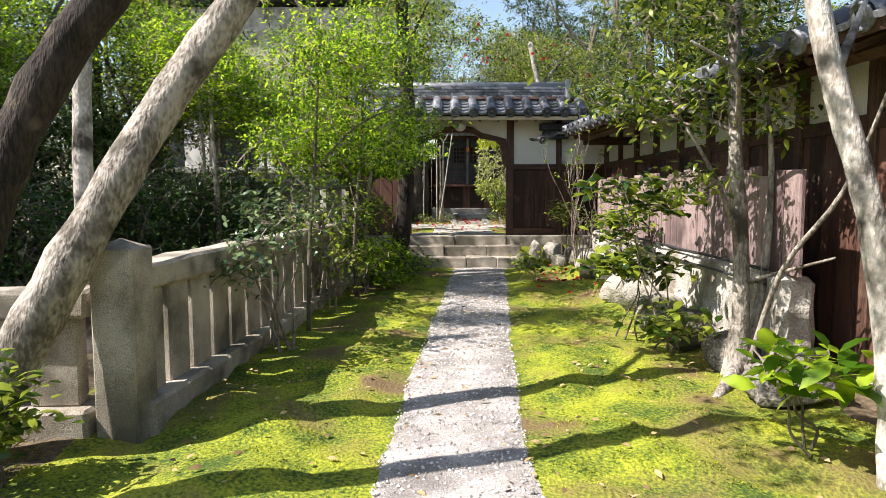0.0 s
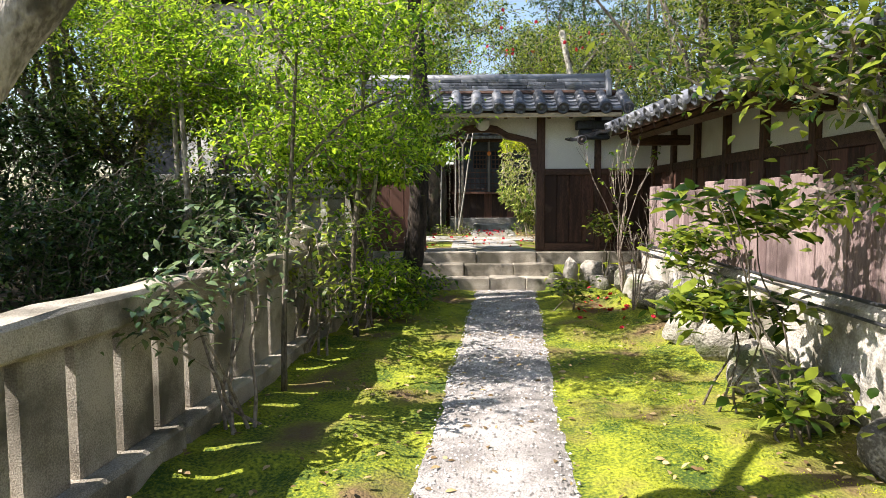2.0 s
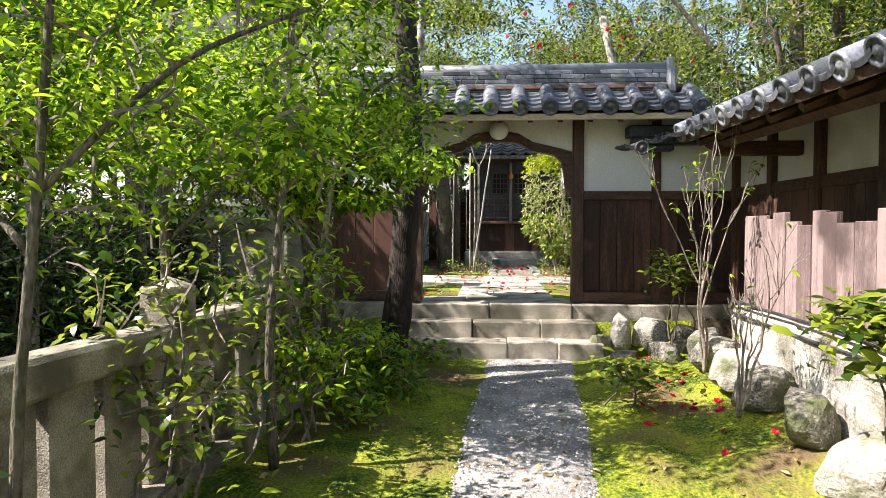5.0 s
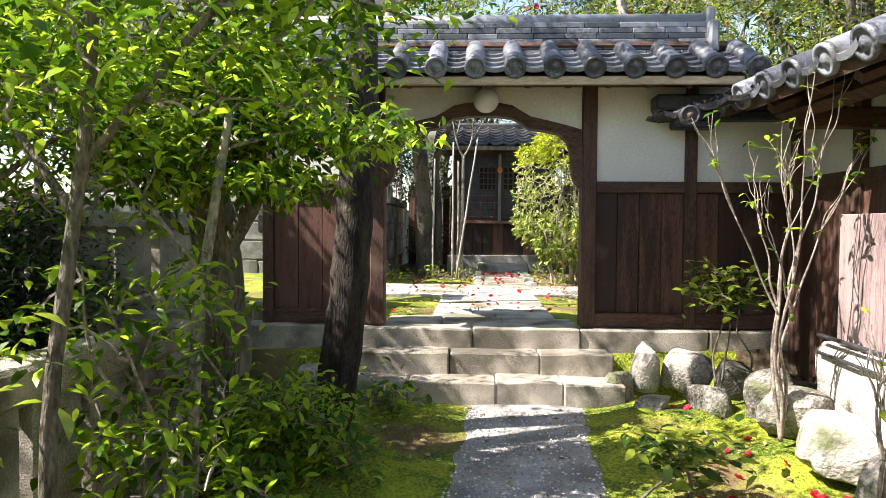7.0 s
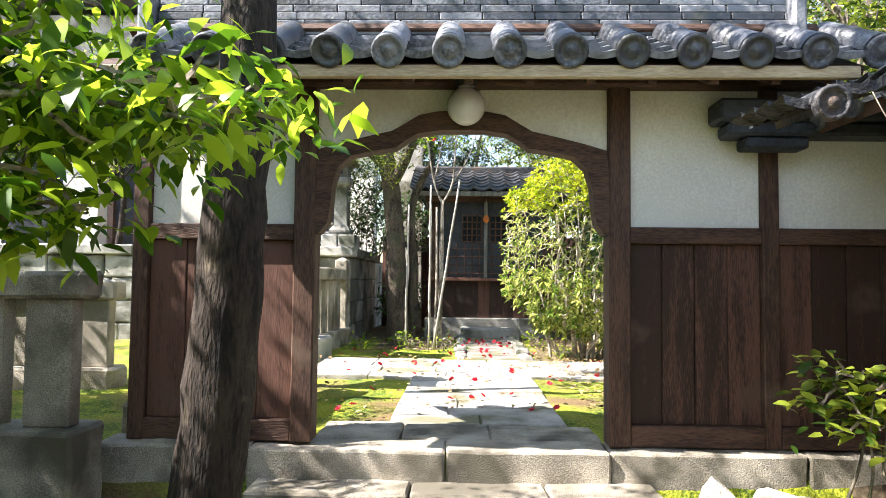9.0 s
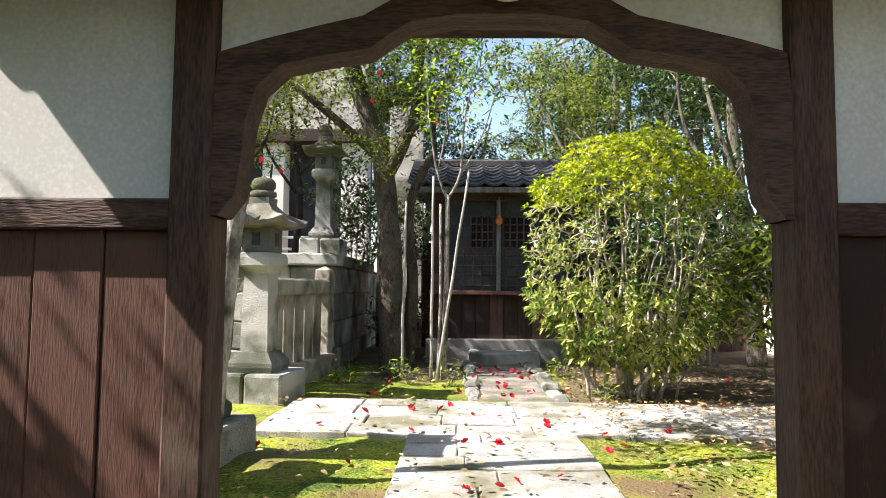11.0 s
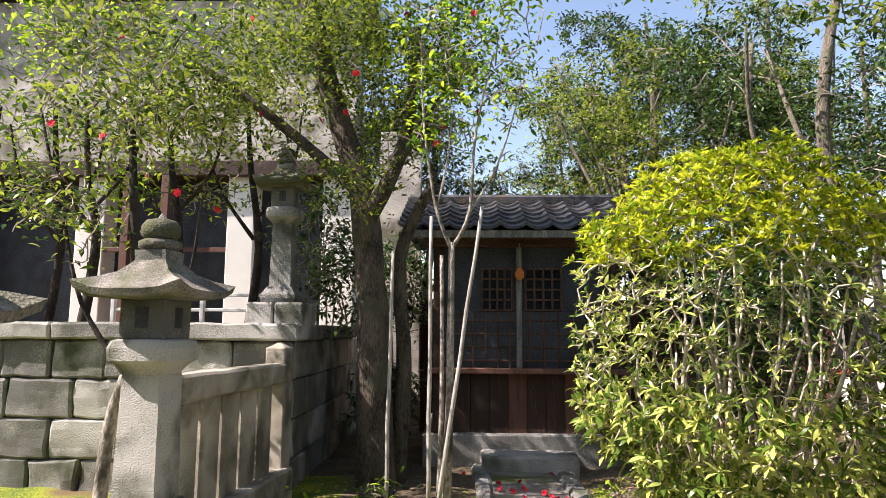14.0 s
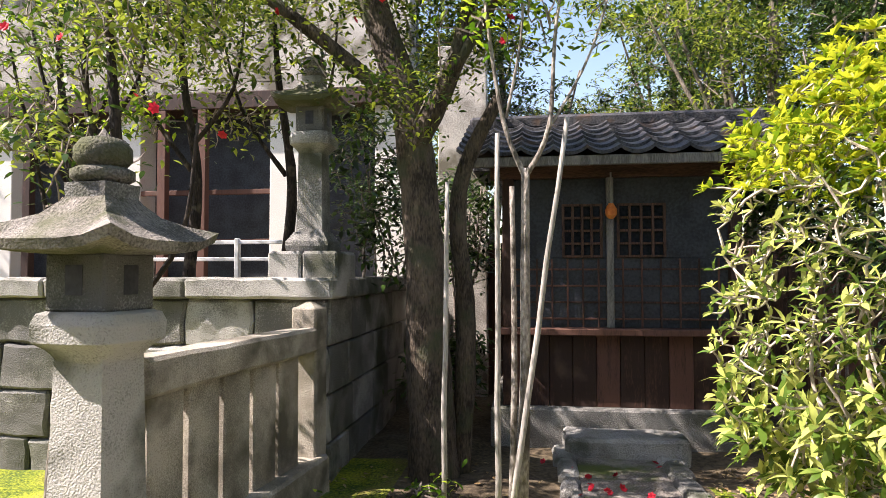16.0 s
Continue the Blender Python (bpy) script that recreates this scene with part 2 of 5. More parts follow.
def cube(name, box, mat, parent=None, e=0.006, label="", m=None):
    return part(name, Mesh().box(*box, e=e, m=m), mat, parent, label)


def stone(name, box, mat, parent, seed=0, rough=0.012, cuts=3, e=0.02, at=None):
    """A worn stone block with uneven faces."""
    x0, x1, y0, y1, z0, z1 = box
    bm = bmesh.new()
    bmesh.ops.create_cube(bm, size=1)
    c, d = Vector(((x0 + x1) / 2, (y0 + y1) / 2, (z0 + z1) / 2)), Vector((x1 - x0, y1 - y0, z1 - z0))
    for v in bm.verts:
        v.co = Vector((v.co.x * d.x, v.co.y * d.y, v.co.z * d.z)) + c
    bmesh.ops.bevel(bm, geom=bm.edges[:], offset=min(e, min(d) * 0.4), segments=1, affect="EDGES")
    longest = [ed for ed in bm.edges if ed.calc_length() > 0.09]
    bmesh.ops.subdivide_edges(bm, edges=longest, cuts=cuts, use_grid_fill=True)
    for v in bm.verts:
        q = v.co * 6 + Vector((seed * 1.7, seed, seed * 2.3))
        v.co += Vector((noise.noise(q), noise.noise(q + Vector((9, 0, 0))), noise.noise(q + Vector((0, 9, 0))))) * rough
    me = bpy.data.meshes.new(name)
    bm.to_mesh(me)
    bm.free()
    me.materials.append(mat)
    return part(name, me, mat, parent, at=at)


def leaf_mesh(name, centres, size, rng, mat, droop=0.3, width=0.42, spread=0.35, fine=True, along=None):
    """Many single leaves, each a folded blade, round the given centres."""
    n = len(centres)
    a = rng.uniform(0, 2 * np.pi, n)
    tilt = rng.normal(-droop, spread, n)
    d = np.stack([np.cos(a) * np.cos(tilt), np.sin(a) * np.cos(tilt), np.sin(tilt)], 1)
    if along is not None:
        d = along
    up = np.stack([rng.normal(0, 0.35, n), rng.normal(0, 0.35, n), np.ones(n)], 1)
    w = np.cross(d, up)
    w /= np.linalg.norm(w, axis=1, keepdims=True)
    nn = np.cross(w, d)
    s = (size * rng.uniform(0.6, 1.25, n))[:, None]
    if fine:
        rows_ = [(0, 0, 0), (0.28, 0.42, 0.05), (0.62, 0.40, 0.04), (1.0, 0, -0.10), (0.62, -0.40, 0.04), (0.28, -0.42, 0.05)]
        tri = [0, 1, 5, 1, 2, 5, 5, 2, 4, 2, 3, 4]
    else:
        rows_ = [(0, 0, 0), (0.45, 0.5, 0.07), (1.0, 0, -0.08), (0.45, -0.5, 0.07)]
        tri = [0, 1, 2, 0, 2, 3]
    v = np.stack([centres + d * s * q + w * s * width * r + nn * s * u for q, r, u in rows_], 1).reshape(-1, 3)
    k, f = len(rows_), len(tri)
    me = bpy.data.meshes.new(name)
    me.vertices.add(k * n)
    me.vertices.foreach_set("co", v.astype(np.float32).ravel())
    me.loops.add(f * n)
    me.loops.foreach_set("vertex_index", (np.arange(n)[:, None] * k + np.array([tri])).ravel().astype(np.int32))
    me.polygons.add(f * n // 3)
    me.polygons.foreach_set("loop_start", (np.arange(f * n // 3) * 3).astype(np.int32))
    me.materials.append(mat)
    me.update(calc_edges=True)
    me.validate()
    return me


def clusters(blobs, per, rng, shell=0.55, lump=0.3):
    """Centres of twig ends in ellipsoids (x, y, z, rx, ry, rz), more of them near the skin."""
    out = []
    total = sum((b[3] * b[4] * b[5]) ** (2 / 3) for b in blobs)
    for b in blobs:
        n = max(3, int(per * (b[3] * b[4] * b[5]) ** (2 / 3) / total))
        d = rng.normal(0, 1, (n, 3))
        d /= np.linalg.norm(d, axis=1, keepdims=True)
        r = shell + (1.05 - shell) * rng.random((n, 1)) ** 0.7
        r *= 1 - lump / 2 + lump * np.sin(d[:, :1] * 5 + b[0]) * np.cos(d[:, 1:2] * 4 + b[1])
        out.append(np.array(b[:3]) + d * r * np.array(b[3:6]))
    return np.concatenate(out)


def foliage(parent, blobs, twigs, leaves, size, mat, seed, limbs=(), shell=0.5, spread=0.09, droop=0.3, width=0.42, twig_r=0.004, draw_twigs=True, lump=0.3, flat=0.7, fine=True):
    """The crown of a tree or shrub: twigs from the limb ends to clusters of leaves."""
    rng = np.random.default_rng(seed)
    c = clusters(blobs, twigs, rng, shell, lump)
    if draw_twigs and len(limbs):
        tw = Mesh()
        ends = [tuple(p) for p in limbs]
        pick = c[:: max(1, len(c) // 260)]
        near = np.min(np.sum((pick[:, None, :] - np.array(ends)[None]) ** 2, axis=2), axis=1)
        for q in pick[np.argsort(near)]:
            j = np.argmin(np.sum((np.array(ends) - q) ** 2, axis=1) * rng.uniform(0.7, 1.3, len(ends)))
            a, b = Vector(ends[j]), Vector(q)
            mid = a.lerp(b, 0.55) + Vector(rng.normal(0, 0.09, 3)) * (b - a).length
            tw.tube([a, mid, b], [twig_r * 1.9, twig_r * 1.5, twig_r * 0.9], 3, cap=False)
            ends += [tuple(mid), tuple(b)]
        part("branchwork", tw, TWIG, parent, "thin bare brown twigs", kind="stuff")
    pick = rng.integers(0, len(c), leaves)
    pts = c[pick] + rng.normal(0, spread, (leaves, 3)) * np.array([1, 1, flat])
    part("crown", leaf_mesh("crown", pts, size, rng, mat, droop, width, fine=fine), mat, parent, kind="stuff")


def wobble(a, b, n, amount, seed):
    """A line from a to b with n steps that wanders a little."""
    rng = random.Random(seed)
    a, b = Vector(a), Vector(b)
    pts = [a.lerp(b, i / n) for i in range(n + 1)]
    for p in pts[1:-1]:
        p += Vector((rng.uniform(-1, 1), rng.uniform(-1, 1), rng.uniform(-0.4, 0.4))) * amount
    return pts


def limb(mesh, pts, r0, r1, sides=9, rough=0.18):
    """A smooth limb through the points, tapering."""
    pts = [Vector(p) for p in pts]
    fine = []
    for i in range(len(pts) - 1):
        p0, p1, p2, p3 = pts[max(i - 1, 0)], pts[i], pts[i + 1], pts[min(i + 2, len(pts) - 1)]
        for k in range(5):
            t = k / 5
            fine.append(0.5 * ((2 * p1) + (p2 - p0) * t + (2 * p0 - 5 * p1 + 4 * p2 - p3) * t * t + (3 * p1 - p0 - 3 * p2 + p3) * t ** 3))
    fine.append(pts[-1])
    n = len(fine) - 1
    mesh.tube(fine, [r0 + (r1 - r0) * i / n for i in range(n + 1)], sides, rough)
    return fine


def tree(name, label, trunk, r0, r1, limbs=(), crown=None, bark=BARK, category="tree", group=""):
    """A trunk line, limbs [(points, r0, r1)], and crown settings for foliage()."""
    root = thing(name, label, category, group=group)
    root.matrix_basis = Matrix.Translation(trunk[0])
    mesh = Mesh()
    line = limb(mesh, trunk, r0, r1, 14)
    part("trunk", mesh, bark, root, smooth=True)
    ends = [line[-1]]
    for pts, a, b in limbs:
        lm = Mesh()
        fine = limb(lm, pts, a, b, 7)
        part("limb", lm, bark, root, smooth=True)
        ends += fine[len(fine) // 2::2]
    if crown:
        foliage(root, limbs=ends, **crown)
    return root


def shrub(name, label, base, blobs, stems, leaves, size, mat, seed, bark=TWIG, r=0.012, category="shrub", group="", **more):
    """A shrub with several thin stems from the ground."""
    root = thing(name, label, category, group=group)
    root.matrix_basis = Matrix.Translation(base)
    rng = random.Random(seed)
    ends = []
    for i in range(stems):
        b = blobs[i % len(blobs)]
        mesh = Mesh()
        foot = Vector(base) + Vector((rng.uniform(-0.12, 0.12), rng.uniform(-0.12, 0.12), -0.03))
        tip = Vector(b[:3]) + Vector((rng.uniform(-0.5, 0.5) * b[3], rng.uniform(-0.5, 0.5) * b[4], rng.uniform(-0.2, 0.6) * b[5]))
        fine = limb(mesh, wobble(foot, tip, 4, 0.05, seed + i), r, r * 0.35, 6)
        part("stem", mesh, bark, root, smooth=True)
        ends += fine[len(fine) // 2::3]
    foliage(root, blobs, leaves=leaves, size=size, mat=mat, seed=seed, limbs=ends, **{"twigs": max(40, leaves // 14), **more})
    return root


# ---- ground ----
def smooth(a, b, x):
    t = min(1, max(0, (x - a) / (b - a)))
    return t * t * (3 - 2 * t)


def path_edges(y):
    """The gravel path's two edges at y."""
    c = 0.10 + 0.045 * max(0, y - 3) + 0.002 * max(0, y - 3) ** 2 - 0.04 * math.sin(y * 0.5)
    w = 0.375 + 0.008 * max(0, y - 3) + 0.012 * math.sin(y * 3.1)
    return c - w, c + w


def height(x, y):
    """The ground's height."""
    inside = smooth(10.95, 11.2, y)
    l, r = path_edges(min(y, 11))
    off = max(0, l - x, x - r)
    bumps = 0.075 * noise.noise(Vector((x * 1.7, y * 1.7, 0))) + 0.045 * noise.noise(Vector((x * 4.5, y * 4.5, 3)))
    near = 1 if -8 < x < 8 and -4 < y < 24 else 0
    out = 0.02 + 0.06 * smooth(6, 11, y) + smooth(0.0, 0.3, off) * (0.03 + bumps) * near + 0.16 * smooth(0.5, 1.6, x - r) * smooth(5.5, 9.5, y)
    mid = 0.54 + bumps * 0.5 * near
    return out * (1 - inside) + mid * inside


g = Mesh()
xs = [-900, -200, -60, -25, -12, -8] + [-6 + 0.1 * i for i in range(121)] + [8, 12, 25, 60, 200, 900]
ys = [-900, -200, -60, -20, -8] + [-4 + 0.1 * i for i in range(251)] + [23, 28, 45, 90, 250, 900]
gv = [(x, y, height(x, y)) for y in ys for x in xs]
nx = len(xs)
g.add(gv, [(j * nx + i, j * nx + i + 1, (j + 1) * nx + i + 1, (j + 1) * nx + i) for j in range(len(ys) - 1) for i in range(nx - 1)])
gm = g.data("ground", MOSS, True)
gm.materials.append(EARTH)
for poly in gm.polygons:
    c = poly.center
    edge = 0.25 * noise.noise(Vector((c.x * 1.2, c.y * 1.2, 2)))
    bare = (c.y > 15.2 and c.x > 1.25 + edge) or c.x < -1.9 + edge and c.y < 11.2 or (c.y > 16.6 + edge and -0.9 < c.x < 1.2) or c.y > 18 or abs(c.x) > 7 or c.x > 2.3
    poly.material_index = 1 if bare else 0
ground = tagged(part("ground", gm, MOSS, smooth=True), "uneven ground of sunlit yellow-green moss", "ground", kind="structure")

p = Mesh()
rows = 140
for j in range(rows + 1):
    y = -4 + 14.62 * j / rows
    l, r = path_edges(y)
    for i in range(9):
        x = l + (r - l) * i / 8 + (0.03 * noise.noise(Vector((y * 3, i * 5.0, 1))) if i in (0, 8) else 0)
        p.v.append((x, y, height(min(max(x, l), r), y) + (0.012 if 0 < i < 8 else -0.004) + 0.006 * noise.noise(Vector((x * 6, y * 6, 9)))))
for j in range(rows):
    for i in range(8):
        a = j * 9 + i
        p.f.append((a, a + 1, a + 10, a + 9))
tagged(part("path", p, GRAVEL, smooth=True), "pale grey gravel path between the moss", "path", kind="structure")


# ---- gate ----
GY = 11.25
gate = thing("gate", "roofed wooden gate with white plaster and cusped arch", "gate", pose(0.27, GY, 0.58))


def arch_mesh():
    """The cusped arch over the opening, a board cut to a curve."""
    half = [(0.0, 2.31), (0.12, 2.31), (0.25, 2.29), (0.31, 2.255), (0.37, 2.21), (0.50, 2.19), (0.62, 2.165), (0.69, 2.10), (0.72, 2.0), (0.73, 1.88), (0.745, 1.79), (0.79, 1.73)]
    top = [(0.0, 2.425), (0.14, 2.415), (0.24, 2.395), (0.32, 2.345), (0.39, 2.305), (0.52, 2.275), (0.68, 2.235), (0.80, 2.20), (0.81, 2.10), (0.81, 1.95), (0.81, 1.84), (0.81, 1.73)]
    cx = 0.27
    inner = [(cx - x, z) for x, z in reversed(half)] + [(cx + x, z) for x, z in half[1:]]
    outer = [(cx - x, z) for x, z in reversed(top)] + [(cx + x, z) for x, z in top[1:]]
    m, n = Mesh(), len(inner)
    for y in (GY - 0.045, GY + 0.075):
        m.v += [(x, y, z) for x, z in inner] + [(x, y, z) for x, z in outer]
    for i in range(n - 1):
        m.f += [(i, i + 1, n + i + 1, n + i), (2 * n + i, 3 * n + i, 3 * n + i + 1, 2 * n + i + 1),
                (i, 2 * n + i, 2 * n + i + 1, i + 1), (n + i, n + i + 1, 3 * n + i + 1, 3 * n + i)]
    return m, outer


am, arch_top = arch_mesh()
part("arch", am, BEAM_WOOD, gate, "dark cusped arch board")
# plaster above the arch, cut to its curve
pm, n = Mesh(), len(arch_top)
for y in (GY, GY + 0.06):
    pm.v += [(x, y, z - 0.01) for x, z in arch_top] + [(x, y, 2.56) for x, z in arch_top]
for i in range(n - 1):
    pm.f += [(i, i + 1, n + i + 1, n + i), (2 * n + i, 3 * n + i, 3 * n + i + 1, 2 * n + i + 1)]
part("plaster_panel", pm, PLASTER, gate, "cream plaster over the arch")
for x in (-0.66, 1.08):
    cube("post", (x, x + 0.12, GY - 0.05, GY + 0.10, 0.58, 2.62), POST_WOOD, gate, 0.008)
cube("lintel", (-1.55, 2.25, GY - 0.10, GY + 0.12, 2.55, 2.67), BEAM_WOOD, gate, 0.012)
for x0, x1 in ((-1.48, -0.66), (1.20, 1.92), (2.01, 2.95)):
    cube("plaster_panel", (x0, x1, GY + 0.01, GY + 0.07, 1.78, 2.56), PLASTER, gate, 0.003)
    cube("rail", (x0, x1, GY - 0.03, GY + 0.09, 1.69, 1.78), BEAM_WOOD, gate)
    cube("sill_beam", (x0, x1, GY - 0.04, GY + 0.10, 0.585, 0.70), BEAM_WOOD, gate)
    k = max(3, round((x1 - x0) / 0.2))
    for i in range(k):
        a, b = x0 + (x1 - x0) * i / k, x0 + (x1 - x0) * (i + 1) / k
        cube("plank", (a + 0.002, b - 0.002, GY + 0.004 * (i % 2), GY + 0.05, 0.70, 1.69), DARK_WOOD, gate, 0.004)
for x in (-1.57, 1.92):
    cube("post", (x, x + 0.09, GY - 0.035, GY + 0.09, 0.58, 2.55), POST_WOOD, gate)
# roof
PITCH, EAVE_Y, EAVE_Z, TOP_Y, TOP_Z = 0.294, 10.72, 2.585, 11.18, 2.83
roof = part("roof_deck", Mesh().box(-1.6, 2.2, 0, math.hypot(TOP_Y - EAVE_Y + 0.25, 0.36), -0.05, 0, m=pose(0, EAVE_Y + 0.02, EAVE_Z - 0.06, math.degrees(math.atan2(TOP_Z - EAVE_Z, TOP_Y - EAVE_Y)))), BEAM_WOOD, gate)
part("roof_deck", Mesh().box(-1.6, 2.2, -math.hypot(TOP_Y - EAVE_Y + 0.25, 0.36), 0, -0.05, 0, m=pose(0, 2 * GY + 0.08 - EAVE_Y, EAVE_Z - 0.06, -math.degrees(math.atan2(TOP_Z - EAVE_Z, TOP_Y - EAVE_Y)))), BEAM_WOOD, gate)
cube("fascia", (-1.58, 2.18, EAVE_Y + 0.02, EAVE_Y + 0.06, 2.465, 2.525), FASCIA, gate, 0.004, "pale eave board")
for i in range(13):
    x = -1.5 + 0.3 * i
    part("rafter", Mesh().box(-0.025, 0.025, 0, 0.62, -0.06, 0, m=pose(x, EAVE_Y + 0.05, 2.50, 24)), BEAM_WOOD, gate)


def round_tile(length, r=0.078):
    """A round ridge tile with its end disc and raised ring."""
    m, n = Mesh(), 10
    for j, y in enumerate((0.0, 0.012, 0.05, length * 0.5, length * 0.5 + 0.004, length)):
        rr = r * (1.0, 1.06, 1.06, 0.97, 1.03, 0.97)[j]
        for k in range(n + 1):
            a = math.pi * k / n
            m.v.append((rr * math.cos(a), y, rr * math.sin(a)))
    for j in range(5):
        for k in range(n):
            a = j * (n + 1) + k
            m.f.append((a, a + n + 1, a + n + 2, a + 1))
    for rr, y in ((r * 1.06, -0.006), (r * 0.80, -0.006), (r * 0.76, 0.004), (r * 0.42, 0.004), (r * 0.3, -0.008), (0.001, -0.010)):
        for k in range(20):
            a = 2 * math.pi * k / 20
            m.v.append((rr * math.cos(a), y, rr * math.sin(a)))
    o = 6 * (n + 1)
    for j in range(5):
        for k in range(20):
            a, b = o + j * 20 + k, o + j * 20 + (k + 1) % 20
            m.f.append((a, b, b + 20, a + 20))
    # rim of the disc
    for k in range(20):
        a = 2 * math.pi * k / 20
        m.v.append((r * 1.06 * math.cos(a), 0.03, r * 1.06 * math.sin(a)))
    q = o + 6 * 20
    for k in range(20):
        m.f.append((o + k, q + k, q + (k + 1) % 20, o + (k + 1) % 20))
    return m


def pan_tile(w, length, sag=0.035):
    """A hollow pan tile of three overlapping courses."""
    m, n = Mesh(), 8
    for j in range(4):
        for dz, y in ((0.022, length * j / 4), (0.0, length * (j + 1) / 4)):
            for k in range(n + 1):
                u = k / n - 0.5
                m.v.append((u * w, y, dz + sag * (4 * u * u - 1) * 1.0))
        for e in range(1):
            for k in range(n + 1):
                u = k / n - 0.5
                m.v.append((u * w, length * j / 4, sag * (4 * u * u - 1) - 0.012))
        o = j * 3 * (n + 1)
        for k in range(n):
            m.f.append((o + k, o + k + 1, o + n + 2 + k, o + n + 1 + k))
            m.f.append((o + 2 * (n + 1) + k, o + 2 * (n + 1) + k + 1, o + k + 1, o + k))
    return m


SLOPE = math.degrees(math.atan2(TOP_Z - EAVE_Z, TOP_Y - EAVE_Y))
rt, pt = round_tile(0.56).data("round_tile", TILE, True), pan_tile(0.24, 0.54).data("pan_tile", TILE)
for i in range(13):
    x = -0.69 - 2 * PITCH - 0.28 + 0.294 * i + 0.29
    for side in (0, 1):
        y, turn = (EAVE_Y - 0.02, 0) if not side else (2 * GY + 0.1 - EAVE_Y, 180)
        part("round_tile", rt, TILE, gate, at=Matrix.Translation((0.27, GY, 0.58)).inverted() @ pose(x, y, EAVE_Z - 0.005, SLOPE if not side else SLOPE, 0, turn))
        if i < 12:
            part("pan_tile", pt, TILE, gate, at=Matrix.Translation((0.27, GY, 0.58)).inverted() @ pose(x + 0.147, y, EAVE_Z + 0.005, SLOPE, 0, turn))
for j in range(6):
    z = 2.78 + 0.048 * j
    d = 0.15 - 0.012 * j
    x = -1.45
    rr = random.Random(j)
    while x < 2.05:
        w = min(rr.uniform(0.24, 0.30), 2.06 - x)
        cube("ridge_tile", (x + 0.002, x + w - 0.002, GY + 0.04 - d, GY + 0.04 + d, z, z + 0.042), TILE, gate, 0.005)
        x += w
part("ridge_cap", Mesh().tube([(-1.5, GY + 0.04, 3.08), (2.1, GY + 0.04, 3.08)], [0.07, 0.07], 14), TILE, gate, smooth=True)
for x in (-1.5, 2.09):
    m = Mesh()
    m.box(x - 0.04, x + 0.04, GY - 0.14, GY + 0.22, 2.80, 3.06, 0.03).box(x - 0.035, x + 0.035, GY - 0.05, GY + 0.13, 3.05, 3.19, 0.03)
    part("ridge_end_tile", m, TILE, gate)
# globe lamp
lamp = thing("globe_lamp", "white glass globe lamp on the gate's arch", "lamp", pose(0.29, GY - 0.12, 2.42))
part("globe", Mesh().lathe([(0.02, 2.325)] + [(0.105 * math.sin(a), 2.425 - 0.105 * math.cos(a)) for a in [0.3 + 0.2 * i for i in range(13)]] + [(0.05, 2.535)], 24, pose(0.29, GY - 0.12, 0)), GLOBE, lamp, smooth=True)
part("lamp_base", Mesh().lathe([(0.055, 2.53), (0.06, 2.56)], 18, pose(0.29, GY - 0.12, 0)), IRON, lamp)

# ---- steps ----
steps = thing("stone_steps", "worn granite steps up to the gate", "steps", kind="structure")


def slab_row(parent, name, x0, x1, y0, y1, z0, z1, n, seed, mat=GRANITE, e=0.015):
    r = random.Random(seed)
    cuts = [x0] + sorted(x0 + (x1 - x0) * (i + r.uniform(-0.2, 0.2)) / n for i in range(1, n)) + [x1]
    for a, b in zip(cuts, cuts[1:]):
        stone(name, (a + 0.004, b - 0.004, y0 + r.uniform(0, 0.03), y1, z0, z1 - r.uniform(0, 0.012)), mat, parent, seed + a, 0.011, 4, 0.012)


slab_row(steps, "step_stone", -0.72, 1.33, 10.58, 11.0, -0.1, 0.26, 4, 1)
slab_row(steps, "step_stone", -0.80, 1.29, 10.84, 11.2, -0.1, 0.425, 3, 2)
slab_row(steps, "step_stone", -1.7, 3.0, 11.08, 11.36, -0.1, 0.582, 5, 3)
slab_row(steps, "threshold_stone", -0.56, 1.09, 11.36, 11.75, 0.3, 0.585, 3, 4)

# ---- right-hand building ----
hall = thing("side_building", "low plastered side building with grey tiled roof", "building", pose(2.9, 4, 0))
HX = 2.75
cube("wall", (HX + 0.02, HX + 0.14, -6, 11.2, 0.0, 2.46), PLASTER, hall, 0.004, "white plaster wall")
cube("rail", (HX - 0.03, HX + 0.02, -6, 11.2, 1.70, 1.80), BEAM_WOOD, hall)
cube("wall_beam", (HX - 0.05, HX + 0.02, -6, 11.2, 2.25, 2.42), BEAM_WOOD, hall)
for i in range(20):
    y = 11.1 - 0.86 * i
    if y > -6:
        cube("post", (HX - 0.04, HX + 0.02, y - 0.05, y + 0.05, 0.1, 2.46), POST_WOOD, hall)
for i in range(84):
    y = 11.15 - 0.2 * i
    cube("plank", (HX - 0.012 - 0.003 * (i % 2), HX + 0.02, y - 0.198, y - 0.002, 0.1, 1.70), DARK_WOOD, hall, 0.003)
# roof sloping down to the path
TH = math.atan2(0.42, 1.0)


def roof_pose(u, y, lift=0.0):
    """A pose on the roof: u metres up from the eave at y, facing down the slope."""
    x0 = 1.80 + 0.055 * (9.9 - y)
    return pose(x0 + u * math.cos(TH) - lift * math.sin(TH), y, 2.20 + u * math.sin(TH) + lift * math.cos(TH), 0, 0, 0) @ pose(0, 0, 0, 0, 0, -90) @ pose(0, 0, 0, math.degrees(TH), 0, 0)


